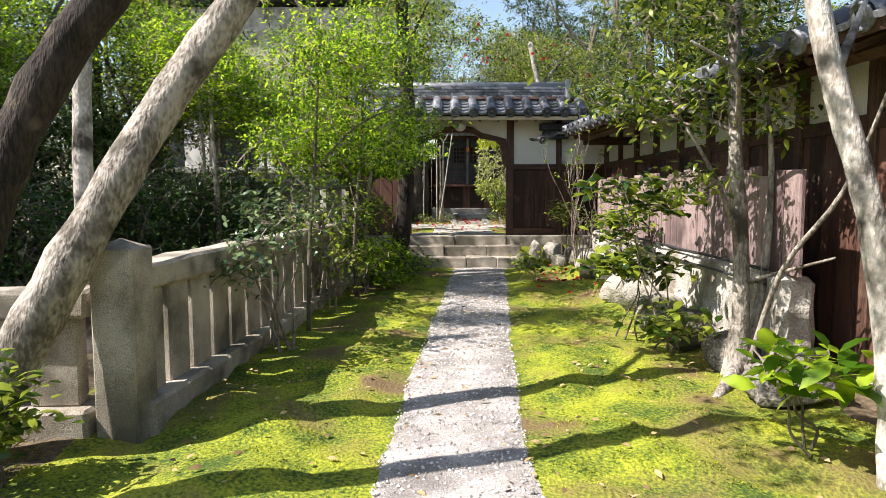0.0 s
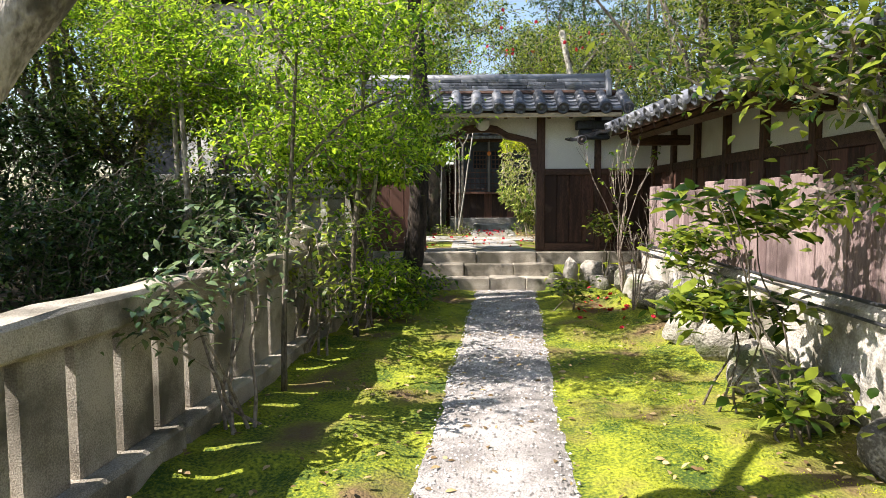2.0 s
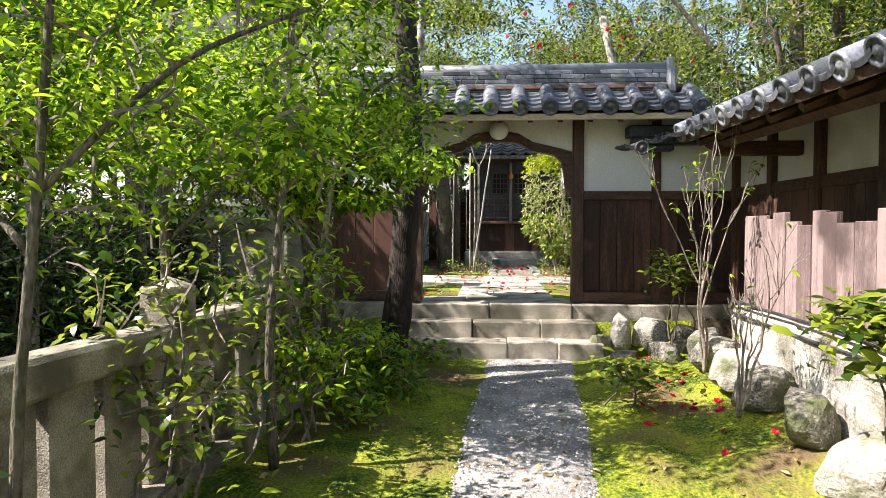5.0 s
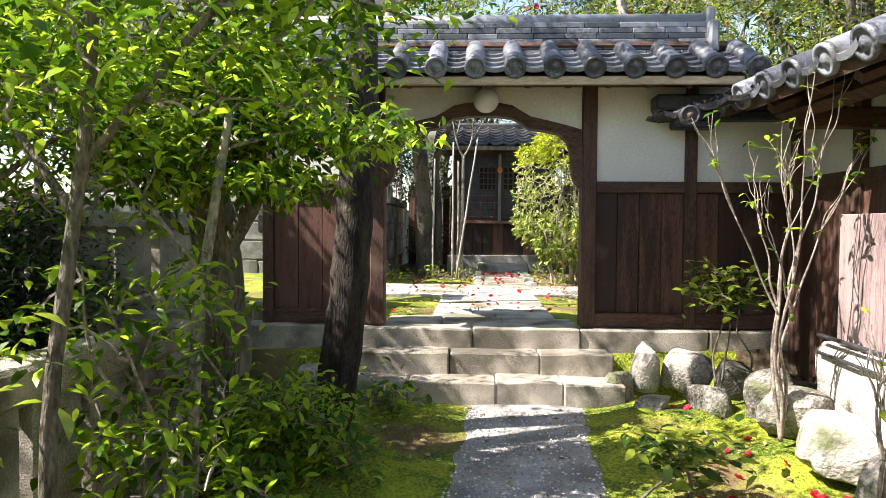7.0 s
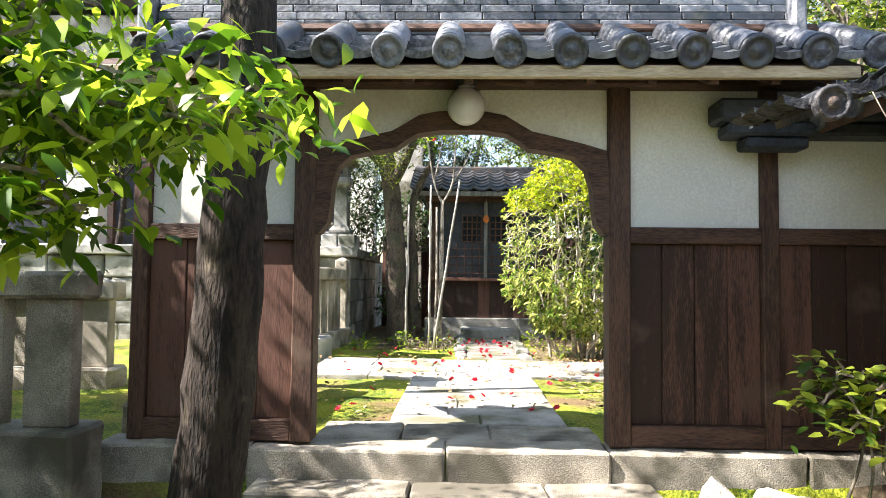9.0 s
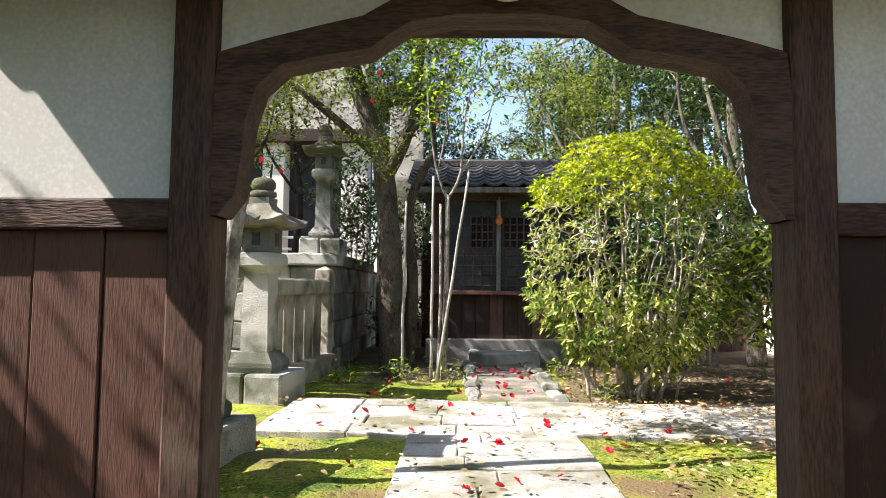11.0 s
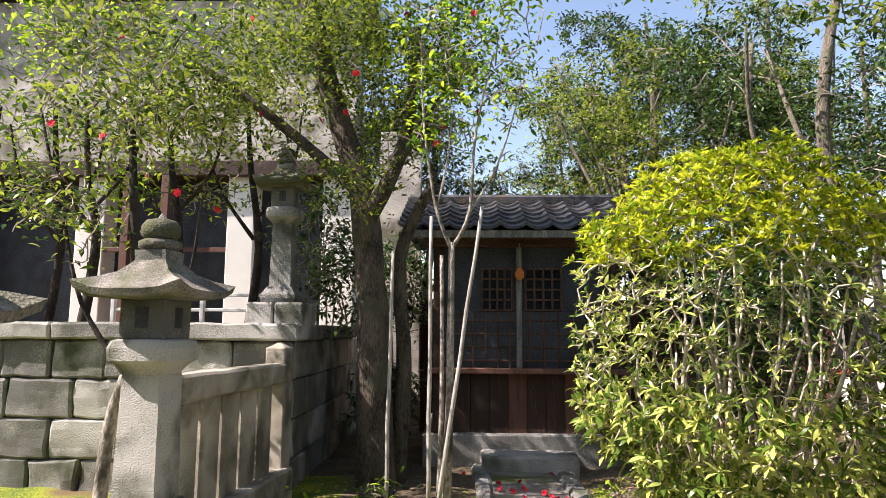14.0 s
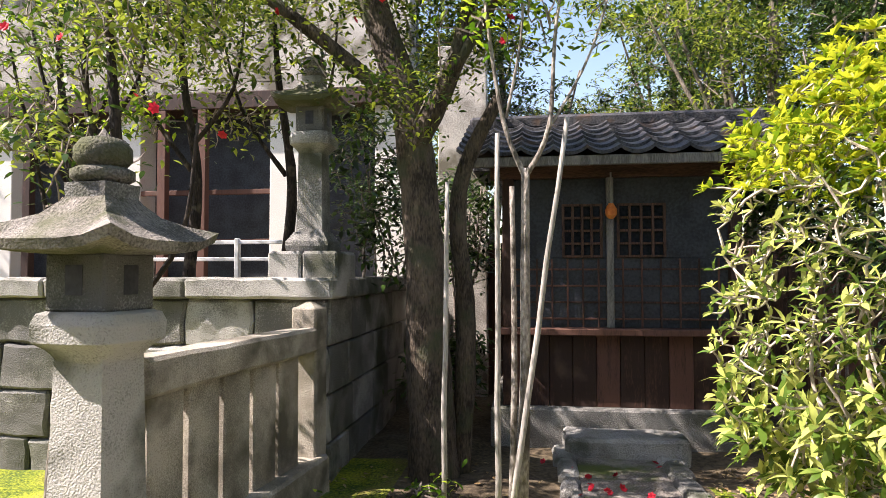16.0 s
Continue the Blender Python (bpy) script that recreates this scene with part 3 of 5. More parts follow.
inv = hall.matrix_basis.inverted()
deck = Mesh()
for lift in (-0.10, -0.04):
    for y in (-6, 9.9):
        for u in (0.02, 2.6):
            deck.v.append(tuple(roof_pose(u, y, lift).translation))
deck.f += [(0, 1, 3, 2), (4, 6, 7, 5), (0, 2, 6, 4), (2, 3, 7, 6), (1, 5, 7, 3), (0, 4, 5, 1)]
part("roof_deck", deck, BEAM_WOOD, hall)
joint = Mesh()
for lift in (-0.10, -0.04):
    for y in (9.9, 11.2):
        for u in (0.4, 2.6):
            joint.v.append(tuple(roof_pose(u, y, lift).translation))
joint.f += [(0, 1, 3, 2), (4, 6, 7, 5), (0, 2, 6, 4), (2, 3, 7, 6), (1, 5, 7, 3), (0, 4, 5, 1)]
part("roof_deck", joint, BEAM_WOOD, hall)
rt2, pt2 = round_tile(2.4).data("round_tile", TILE, True), pan_tile(0.24, 2.3).data("pan_tile", TILE)
for i in range(52):
    y = 9.86 - 0.29 * i
    part("round_tile", rt2, TILE, hall, at=inv @ roof_pose(0, y, 0.0))
    part("pan_tile", pt2, TILE, hall, at=inv @ roof_pose(0, y - 0.145, 0.01))
for i in range(4):
    y = 10.15 + 0.29 * i
    part("round_tile", rt2, TILE, hall, at=inv @ roof_pose(0.38, y, 0.0))
    part("pan_tile", pt2, TILE, hall, at=inv @ roof_pose(0.38, y - 0.145, 0.01))
for i in range(40):
    y = 9.7 - 0.4 * i
    a, b = roof_pose(0.06, y, -0.13).translation, roof_pose(1.6, y, -0.13).translation
    part("rafter", Mesh().tube([a, b], [0.04, 0.04], 4), BEAM_WOOD, hall)
part("eave_beam", Mesh().tube([roof_pose(0.25, 9.95, -0.2).translation, roof_pose(0.25, -6, -0.2).translation], [0.06, 0.06], 4), BEAM_WOOD, hall)
for y in (9.75, 6.6, 3.4):
    a = roof_pose(0.25, y, -0.2).translation
    part("bracket", Mesh().box(a.x - 0.05, HX + 0.02, y - 0.05, y + 0.05, a.z - 0.12, a.z + 0.0, 0.01), BEAM_WOOD, hall)

# stacked beam ends under the eave, against the gate wall; eave shade is in their colour
cube("beam_end", (1.62, 2.72, 11.02, 11.21, 2.33, 2.45), DARK_SHADE, hall, 0.015)
cube("beam_end", (1.67, 2.72, 11.04, 11.205, 2.255, 2.327), DARK_SHADE, hall, 0.015)
cube("beam_end", (1.77, 2.10, 11.06, 11.20, 2.19, 2.252), DARK_SHADE, hall, 0.012)
for i in range(4):
    part("eave_tile", pan_tile(0.2, 0.42), OLD_SHADED_TILE, hall, at=inv @ pose(1.42 + 0.17 * i, 9.74, 2.10 + 0.05 * i, 4, -14, 0))
part("round_tile", round_tile(0.5, 0.055), OLD_SHADED_TILE, hall, smooth=True, at=inv @ pose(1.46, 9.70, 2.06, 3, 0, 0))

# board fence on a plastered kerb
boards = thing("board_fence", "weathered purplish-brown board fence with ragged top", "fence", pose(2.25, 7, 0.75))
rb = random.Random(5)
y = 9.55
while y > 4.3:
    w = rb.uniform(0.14, 0.22)
    top = 1.46 + rb.uniform(-0.05, 0.05)
    cube("board", (2.24 + rb.uniform(-0.008, 0.008), 2.275, y - w + 0.003, y - 0.003, 0.76, top), PALE_WOOD, boards, 0.004)
    y -= w
cube("rail", (2.285, 2.33, 4.3, 9.5, 1.22, 1.29), GREY_WOOD, boards)
cube("rail", (2.285, 2.33, 4.3, 9.5, 0.84, 0.91), GREY_WOOD, boards)
kerb = stone("kerb_wall", (2.19, 2.42, 4.2, 9.7, 0.0, 0.755), KERB, None, 5, 0.03, 14, 0.04)
tagged(kerb, "low whitewashed kerb wall under the board fence", "wall", kind="structure")
for i, (z, r) in enumerate(((0.80, 0.012), (0.70, 0.010))):
    pipe = part("cable", Mesh().tube(wobble((2.172, 9.6, z), (2.172, 4.4, z - 0.02), 16, 0.008, i), [r] * 17, 6), IRON, None, smooth=True)
    tagged(pipe, "thin black cable along the kerb wall", "cable")


# ---- rocks ----
def rock(at, size, seed, label="rough weathered garden rock with moss", group="garden rocks"):
    bm = bmesh.new()
    bmesh.ops.create_icosphere(bm, subdivisions=3, radius=1)
    off = Vector((seed * 3.7, seed * 1.3, seed))
    rk = random.Random(seed)
    planes = [(Vector((rk.gauss(0, 1), rk.gauss(0, 1), rk.gauss(0.3, 1))).normalized(), rk.uniform(0.5, 0.82)) for _ in range(9)]
    for v in bm.verts:
        d = v.co.normalized()
        k = 1 + 0.34 * noise.noise(d * 1.3 + off) + 0.16 * noise.noise(d * 2.7 + off) + 0.06 * noise.noise(d * 7 + off)
        for cut, depth in planes:
            over = d.dot(cut) * k - depth
            if over > 0:
                k -= over * 0.85 / max(0.3, d.dot(cut))
        k += 0.03 * noise.noise(d * 9 + off)
        q = d * k
        q = Vector([math.copysign(abs(c) ** 0.75, c) for c in q])
        v.co = Vector((q.x * size[0], q.y * size[1], q.z * size[2]))
    me = bpy.data.meshes.new("rock")
    bm.to_mesh(me)
    bm.free()
    me.materials.append(ROCK)
    ob = new("rock", me)
    ob.matrix_basis = pose(*at, 0, 0, seed * 47 % 360)
    return tagged(ob, label, "rock", group)


for i, (x, y, z, a, b, c) in enumerate((
        (1.30, 10.75, 0.22, 0.13, 0.12, 0.20), (1.52, 10.85, 0.34, 0.15, 0.13, 0.24), (1.82, 10.8, 0.36, 0.19, 0.14, 0.22), (2.12, 10.6, 0.32, 0.20, 0.16, 0.26),
        (1.48, 10.45, 0.18, 0.16, 0.12, 0.13), (1.85, 10.35, 0.24, 0.22, 0.15, 0.17), (2.15, 10.1, 0.36, 0.20, 0.2, 0.28), (2.08, 9.6, 0.40, 0.20, 0.24, 0.26),
        (2.05, 9.1, 0.36, 0.2, 0.26, 0.25), (2.0, 8.55, 0.34, 0.2, 0.26, 0.24), (2.02, 7.95, 0.32, 0.2, 0.30, 0.27), (1.98, 7.3, 0.28, 0.2, 0.30, 0.28),
        (2.0, 6.65, 0.27, 0.22, 0.28, 0.26), (2.0, 6.0, 0.25, 0.24, 0.30, 0.29), (2.02, 5.3, 0.22, 0.22, 0.32, 0.26), (2.05, 4.6, 0.2, 0.22, 0.28, 0.25), (2.1, 3.9, 0.2, 0.2, 0.3, 0.25),
        (-1.05, 10.75, 0.2, 0.22, 0.18, 0.26), (-0.9, 10.5, 0.12, 0.14, 0.12, 0.14))):
    k = 0.84 if x > 1.9 else 0.95
    rock((x, y, z - 0.04), (a * k * 1.08, b * k, c * k * 0.88), i + 1)


# ---- stone fences ----
def stone_fence(a, b, z0, base_h, rail_z, rail_h, label, pitch=0.32, post_h=None, posts=(), width=0.255, lift=0.0):
    """A granite fence of a base, slab balusters and a top rail from a to b."""
    a, b = Vector((*a, z0)), Vector((*b, z0))
    d = (b - a)
    length, yaw = d.length, math.degrees(math.atan2(d.y, d.x))
    at = pose(a.x, a.y, z0, 0, 0, yaw)
    root = thing("stone_fence", label, "fence", at, "stone fences")
    for i in range(max(1, round(length / 1.6))):
        k = max(1, round(length / 1.6))
        stone("base_stone", (length * i / k + 0.002, length * (i + 1) / k - 0.002, -0.15, 0.15, -0.1, base_h), GRANITE, root, i + 3, 0.014, 4, 0.02, at=pose(0, 0, 0))
    n = max(1, round(length / 1.9))
    for i in range(n):
        stone("top_rail", (length * i / n + 0.002, length * (i + 1) / n - 0.002, -0.10, 0.10, rail_z - z0 - rail_h, rail_z - z0), GRANITE, root, i, 0.012, 5, 0.02, at=pose(0, 0, lift * (i % 2)))
    data = Mesh().box(-width / 2, width / 2, -0.055, 0.055, 0, rail_z - z0 - rail_h - base_h + 0.01, 0.01).data("baluster", GRANITE)
    k = int((length - 0.1) / pitch)
    for i in range(k):
        part("baluster", data, GRANITE, root, at=pose(0.2 + pitch * i, 0, base_h - 0.005))
    for x, h, w in posts:
        m = Mesh().box(x - w / 2, x + w / 2, -w / 2, w / 2, -0.1, h, 0.012)
        o = len(m.v)
        m.v += [(x - w / 2 + 0.01, -w / 2 + 0.01, h - 0.005), (x + w / 2 - 0.01, -w / 2 + 0.01, h - 0.005), (x + w / 2 - 0.01, w / 2 - 0.01, h - 0.005), (x - w / 2 + 0.01, w / 2 - 0.01, h - 0.005), (x, 0, h + 0.045)]
        m.f += [(o, o + 1, o + 4), (o + 1, o + 2, o + 4), (o + 2, o + 3, o + 4), (o + 3, o, o + 4)]
        part("post", m, GRANITE, root, at=pose(0, 0, 0))
    return root


stone_fence((-1.70, 3.46), (-1.31, 9.2), 0.0, 0.18, 0.92, 0.15, "long granite fence of slab balusters beside the path", posts=((0.0, 1.02, 0.23), (3.85, 1.10, 0.2)))
stone_fence((-1.85, 3.46), (-6.5, 3.1), 0.0, 0.18, 0.80, 0.15, "granite fence running off behind the leaning trees")
stone_fence((-1.62, 11.5), (-1.42, 12.98), 0.52, 0.2, 1.50, 0.17, "short granite fence beside the large lantern")
stone_fence((-1.66, 15.5), (-1.46, 17.26), 0.52, 0.25, 1.63, 0.17, "granite fence between lantern and stone platform", posts=((1.74, 1.24, 0.18),), pitch=0.29, width=0.245)
stone_fence((-2.6, 13.1), (-7.5, 13.2), 0.52, 0.2, 1.45, 0.17, "granite fence running off from the large lantern")


stone_fence((-1.6, 10.9), (-4.2, 10.95), 0.3, 0.42, 1.5, 0.14, "raised granite fence on a high base beside the gate", pitch=0.36, width=0.24)

# ---- stone lanterns ----
def lantern(at, s, w, label, plinth=True, yaw=0, mat=OLD_STONE):
    """A square stone lantern; its parts stack from the plinth to the jewel."""
    root = thing("stone_lantern", label, "stone lantern", pose(*at, 0, 0, yaw) @ Matrix.Diagonal((w, w, 1, 1)), "stone lanterns")

    def put(name, mesh, smooth_=False, lab=""):
        return part(name, mesh, MOSSY_STONE if name in ("roof", "jewel", "ring") else mat, root, lab, smooth_, at=pose(0, 0, 0))
    if plinth:
        for i, (x0, x1) in enumerate(((-0.42, -0.02), (0.0, 0.42))):
            put("plinth_stone", Mesh().box(x0 * s, x1 * s, -0.40 * s, 0.40 * s, -0.05, 0.24 * s, 0.02))
    b = 0.24 * s if plinth else 0
    put("base", Mesh().lathe([(0.26 * s, b), (0.275 * s, b + 0.05 * s), (0.27 * s, b + 0.09 * s), (0.24 * s, b + 0.12 * s), (0.19 * s, b + 0.18 * s)], 20, square=0.85))
    put("shaft", Mesh().lathe([(0.165 * s, b + 0.17 * s), (0.155 * s, b + 0.5 * s), (0.145 * s, b + 0.92 * s)], 20, square=0.93))
    b += 0.90 * s
    put("tray", Mesh().lathe([(0.15 * s, b), (0.20 * s, b + 0.05 * s), (0.25 * s, b + 0.08 * s), (0.255 * s, b + 0.15 * s), (0.235 * s, b + 0.19 * s), (0.2 * s, b + 0.20 * s)], 24, square=0.8))
    b += 0.195 * s
    box = Mesh().box(-0.175 * s, 0.175 * s, -0.175 * s, 0.175 * s, b, b + 0.24 * s, 0.012)
    fire = put("fire_box", box)
    # dark slabs on the solid faces stand in for the holes' shade
    for hx, hy in ((0.1755, 0), (0, -0.1755)):
        g1, g2 = (0.0035, 0.05) if hx else (0.05, 0.0035)
        hole = Mesh().box((hx - g1) * s, (hx + g1) * s, (hy - g2) * s, (hy + g2) * s, b + 0.07 * s, b + 0.19 * s, 0.002)
        part("window", hole, IRON, fire, "dark slab painted as the shaded window hole", at=pose(0, 0, 0))
    b += 0.23 * s
    # roof with upturned corners
    m, k = Mesh(), 28
    prof = [(0.16, 0.0), (0.40, 0.015), (0.415, 0.055), (0.30, 0.10), (0.20, 0.155), (0.135, 0.22), (0.12, 0.24)]
    for r, z in prof:
        for i in range(k):
            a = 2 * math.pi * (i + 0.5) / k
            c, sn = math.cos(a), math.sin(a)
            q = 1 / max(abs(c), abs(sn))
            corner = (q - 1) / 0.414
            g_ = r * s * (1 + 0.9 * (q - 1))
            m.v.append((g_ * c, g_ * sn, b + z * s + 0.05 * s * corner ** 2 * max(0, (r - 0.15) / 0.26)))
    for j in range(len(prof) - 1):
        for i in range(k):
            p_, q_ = j * k + i, j * k + (i + 1) % k
            m.f.append((p_, q_, q_ + k, p_ + k))
    m.f += [tuple(reversed(range(k))), tuple((len(prof) - 1) * k + i for i in range(k))]
    put("roof", m)
    b += 0.235 * s
    put("neck", Mesh().lathe([(0.125 * s, b), (0.13 * s, b + 0.06 * s)], 20, square=0.8))
    put("ring", Mesh().lathe([(0.11 * s, b + 0.06 * s), (0.15 * s, b + 0.08 * s), (0.15 * s, b + 0.115 * s), (0.115 * s, b + 0.13 * s)], 20), True)
    put("jewel", Mesh().lathe([(0.10 * s, b + 0.125 * s), (0.138 * s, b + 0.16 * s), (0.136 * s, b + 0.21 * s), (0.105 * s, b + 0.245 * s), (0.028 * s, b + 0.262 * s), (0.004, b + 0.295 * s)], 20), True)
    return root


lantern((-1.64, 15.3, 0.56), 0.96, 0.82, "squat grey stone lantern with ball finial on a block plinth", yaw=-6.5)
lantern((-1.42, 13.2, 0.55), 0.86, 0.86, "large stone lantern with mossy upturned roof", yaw=-6.5)
lantern((-1.56, 17.58, 1.955), 0.80, 0.76, "small mossy stone lantern on the stone platform", plinth=True)

# ---- stone platform ----
plat = thing("stone_platform", "raised platform of squared grey stone blocks", "platform", pose(-4, 17.3, 0.5), kind="structure")
cube("core", (-9, -1.42, 17.36, 24, 0.3, 1.80), OLD_STONE, plat)
rp = random.Random(3)
for j in range(4):
    z0, z1 = 0.45 + 0.34 * j, 0.45 + 0.34 * (j + 1)
    x = -1.37
    while x > -7:
        w = rp.uniform(0.38, 0.62)
        stone("block", (x - w + 0.006, x - 0.006, 17.29 + rp.uniform(0, 0.02), 17.42, z0 + 0.005, min(z1, 1.81) - 0.005), OLD_STONE, plat, x, 0.022, 3, 0.02)
        x -= w
    y = 17.42
    while y < 20:
        w = rp.uniform(0.4, 0.65)
        cube("block", (-1.46, -1.37 - rp.uniform(0, 0.012), y + 0.006, y + w - 0.006, z0 + 0.005, min(z1, 1.81) - 0.005), OLD_STONE, plat, 0.012)
        y += w
x = -1.30
while x > -7.5:
    stone("coping", (x - 1.1 + 0.004, x - 0.004, 17.24, 17.62, 1.81, 1.96), OLD_STONE, plat, x, 0.014, 4)
    x -= 1.1
cube("coping", (-1.66, -1.30, 17.625, 20.5, 1.81, 1.955), OLD_STONE, plat, 0.015)
cube("earth_fill", (-9, -1.66, 17.62, 24, 1.75, 1.90), EARTH, plat)

# ---- courtyard paving ----
pave = thing("paved_path", "uneven pale stone paving with mossy joints", "path", kind="structure")
rq = random.Random(8)


def paver(x0, x1, y0, y1, z):
    stone("paving_stone", (x0 + 0.003, x1 - 0.003, y0 + 0.003, y1 - 0.003, z - 0.12, z), PAVING, pave, x0 + y0, 0.007, 3, 0.008)


y = 11.76
while y < 15.1:
    d = rq.uniform(0.26, 0.42)
    cuts = [-0.18, -0.18 + rq.uniform(0.3, 0.6), 0.95]
    if y > 13.6:
        cuts = [-1.25, -0.6 + rq.uniform(-0.1, 0.1), 0.1 + rq.uniform(-0.15, 0.15), 0.6 + rq.uniform(-0.1, 0.1), 1.3, 2.0, 2.7, 3.5]
    for a, b in zip(cuts, cuts[1:]):
        paver(a, b, y, y + d, 0.575 + rq.uniform(-0.006, 0.006))
    y += d
while y < 18.1:
    d = rq.uniform(0.3, 0.5)
    for a, b in ((0.22, 0.36), (0.98, 1.14)):
        stone("edge_stone", (a + rq.uniform(-0.03, 0.03), b + rq.uniform(-0.02, 0.02), y, y + d, 0.48, 0.605 + rq.uniform(-0.02, 0.02)), OLD_STONE, pave, y + a, 0.03, 3, 0.03)
    cube("gravel_bed", (0.36, 0.98, y, y + d, 0.5, 0.572 + rq.uniform(-0.004, 0.004)), LOAM, pave, 0.004)
    y += d

# ---- small hut ----
HY = 18.62
hut = thing("shrine_hut", "small dark wooden hut with lattice doors and tiled roof", "hut", pose(0.75, HY, 0.6))
X0, X1 = -0.22, 1.75
cube("footing", (X0 - 0.1, X1 + 0.1, HY - 0.12, HY + 1.6, 0.45, 0.86), OLD_STONE, hut, 0.015, "low stone footing")
k = 10
for i in range(k):
    a, b = X0 + (X1 - X0) * i / k, X0 + (X1 - X0) * (i + 1) / k
    cube("plank", (a + 0.002, b - 0.002, HY - 0.004 * (i % 2), HY + 0.03, 0.86, 1.47), DARK_WOOD, hut, 0.003)
cube("sill", (X0 - 0.05, X1 + 0.05, HY - 0.14, HY + 0.04, 1.47, 1.525), DARK_WOOD, hut)
for x in (X0, X1 - 0.1):
    cube("post", (x, x + 0.1, HY - 0.03, HY + 0.08, 0.86, 2.95), DARK_WOOD, hut)
cube("centre_post", (0.66, 0.72, HY - 0.02, HY + 0.05, 1.525, 2.85), GREY_WOOD, hut)
cube("head_beam", (X0 - 0.1, X1 + 0.1, HY - 0.05, HY + 0.08, 2.80, 2.95), BEAM_WOOD, hut)
for x0, x1, w0, w1 in ((X0 + 0.1, 0.66, 0.30, 0.62), (0.72, X1 - 0.1, 0.76, 1.14)):
    # tree shade over the doors is put into their near-black colour
    door = cube("lattice_door", (x0, x1, HY + 0.03, HY + 0.05, 1.525, 2.12), DARK_SHADE, hut)
    for a, b, z0, z1 in ((x0, w0, 2.12, 2.80), (w1, x1, 2.12, 2.80), (w0, w1, 2.58, 2.80)):
        part("panel", Mesh().box(a, b, HY + 0.03, HY + 0.05, z0, z1, 0.002), DARK_SHADE, door)
    # dark sheet behind the bars, painted as the unlit interior
    part("pane", Mesh().box(w0, w1, HY + 0.046, HY + 0.05, 2.12, 2.58, 0.001), OPENING_SHADE, door, "dark sheet painted as the shade in the window opening")
    for i in range(5):
        x = w0 + (w1 - w0) * i / 4
        part("bar", Mesh().box(x - 0.011, x + 0.011, HY + 0.005, HY + 0.03, 2.12, 2.58, 0.002), POST_WOOD, door)
    for i in range(5):
        z = 2.13 + 0.11 * i
        part("bar", Mesh().box(w0, w1, HY + 0.008, HY + 0.027, z - 0.010, z + 0.010, 0.002), POST_WOOD, door)
    for i in range(6):
        x = x0 + (x1 - x0) * (i + 0.5) / 6
        part("slat", Mesh().box(x - 0.008, x + 0.008, HY + 0.016, HY + 0.03, 1.525, 2.11, 0.002), DARK_WOOD, door)
    for i in range(4):
        z = 1.6 + 0.14 * i
        part("slat", Mesh().box(x0, x1, HY + 0.018, HY + 0.028, z - 0.008, z + 0.008, 0.002), DARK_WOOD, door)
cube("side_wall", (X0, X0 + 0.06, HY + 0.08, HY + 1.5, 0.86, 2.95), DARK_WOOD, hut)
cube("side_wall", (X1 - 0.06, X1, HY + 0.08, HY + 1.5, 0.86, 2.95), DARK_WOOD, hut)
cube("back_wall", (X0, X1, HY + 1.5, HY + 1.56, 0.86, 3.3), DARK_WOOD, hut)
cube("inner_floor", (X0, X1, HY + 0.05, HY + 1.5, 1.45, 1.5), DARK_WOOD, hut)


def wave_roof(x0, x1, y0, z0, run, rise, courses, pitch=0.26):
    """Wavy pan tiles in stepped courses."""
    m, n = Mesh(), int((x1 - x0) / pitch * 10)
    for j in range(courses):
        o = len(m.v)
        ya, yb = y0 + run * j / courses, y0 + run * (j + 1.12) / courses
        za, zb = z0 + rise * j / courses + 0.03, z0 + rise * (j + 1.12) / courses + 0.0
        for yy, zz in ((ya, za - 0.03), (ya, za), (yb, zb)):
            for i in range(n + 1):
                ph = (i / 10) % 1.0
                wv = 0.05 * (abs(math.sin(math.pi * ph)) ** 0.8) + 0.006 * noise.noise(Vector((i // 10, j, 0.5)))
                m.v.append((x0 + (x1 - x0) * i / n, yy, zz - wv))
        for r_ in range(2):
            for i in range(n):
                a = o + r_ * (n + 1) + i
                m.f.append((a, a + 1, a + n + 2, a + n + 1))
    return m


part("roof_tiles", wave_roof(X0 - 0.35, X1 + 0.45, HY - 0.42, 2.98, 1.15, 0.48, 6), OLD_SHADED_TILE, hut)
cube("roof_deck", (X0 - 0.33, X1 + 0.43, -0.40, 0.82, -0.03, 0), BEAM_WOOD, hut, m=pose(0, HY, 3.04, math.degrees(math.atan2(0.48, 1.15))))
cube("ridge", (X0 - 0.35, X1 + 0.45, HY + 0.66, HY + 0.92, 3.38, 3.52), OLD_SHADED_TILE, hut, 0.03)
cube("fascia", (X0 - 0.33, X1 + 0.43, HY - 0.40, HY - 0.36, 2.85, 2.93), GREY_WOOD, hut)
cube("roof_deck", (X0 - 0.33, X1 + 0.43, HY + 0.8, HY + 1.9, 3.0, 3.35), OLD_SHADED_TILE, hut)
bell = thing("hanging_charm", "orange paper charm hanging at the hut's doors", "ornament", pose(0.75, HY - 0.1, 2.5))
part("charm", Mesh().lathe([(0.02, 2.44), (0.045, 2.47), (0.05, 2.52), (0.02, 2.57)], 10, pose(0.69, HY - 0.1, 0)), ORANGE, bell)
part("cord", Mesh().tube([(0.69, HY - 0.1, 2.57), (0.69, HY - 0.1, 2.83)], [0.008, 0.008], 6), GREY_WOOD, bell)
step = thing("step_slab", "pale stone slab step before the hut", "step", kind="structure")
stone("slab", (0.28, 1.22, 18.1, 18.5, 0.5, 0.72), OLD_STONE, step, 4, 0.02, 5, 0.025)

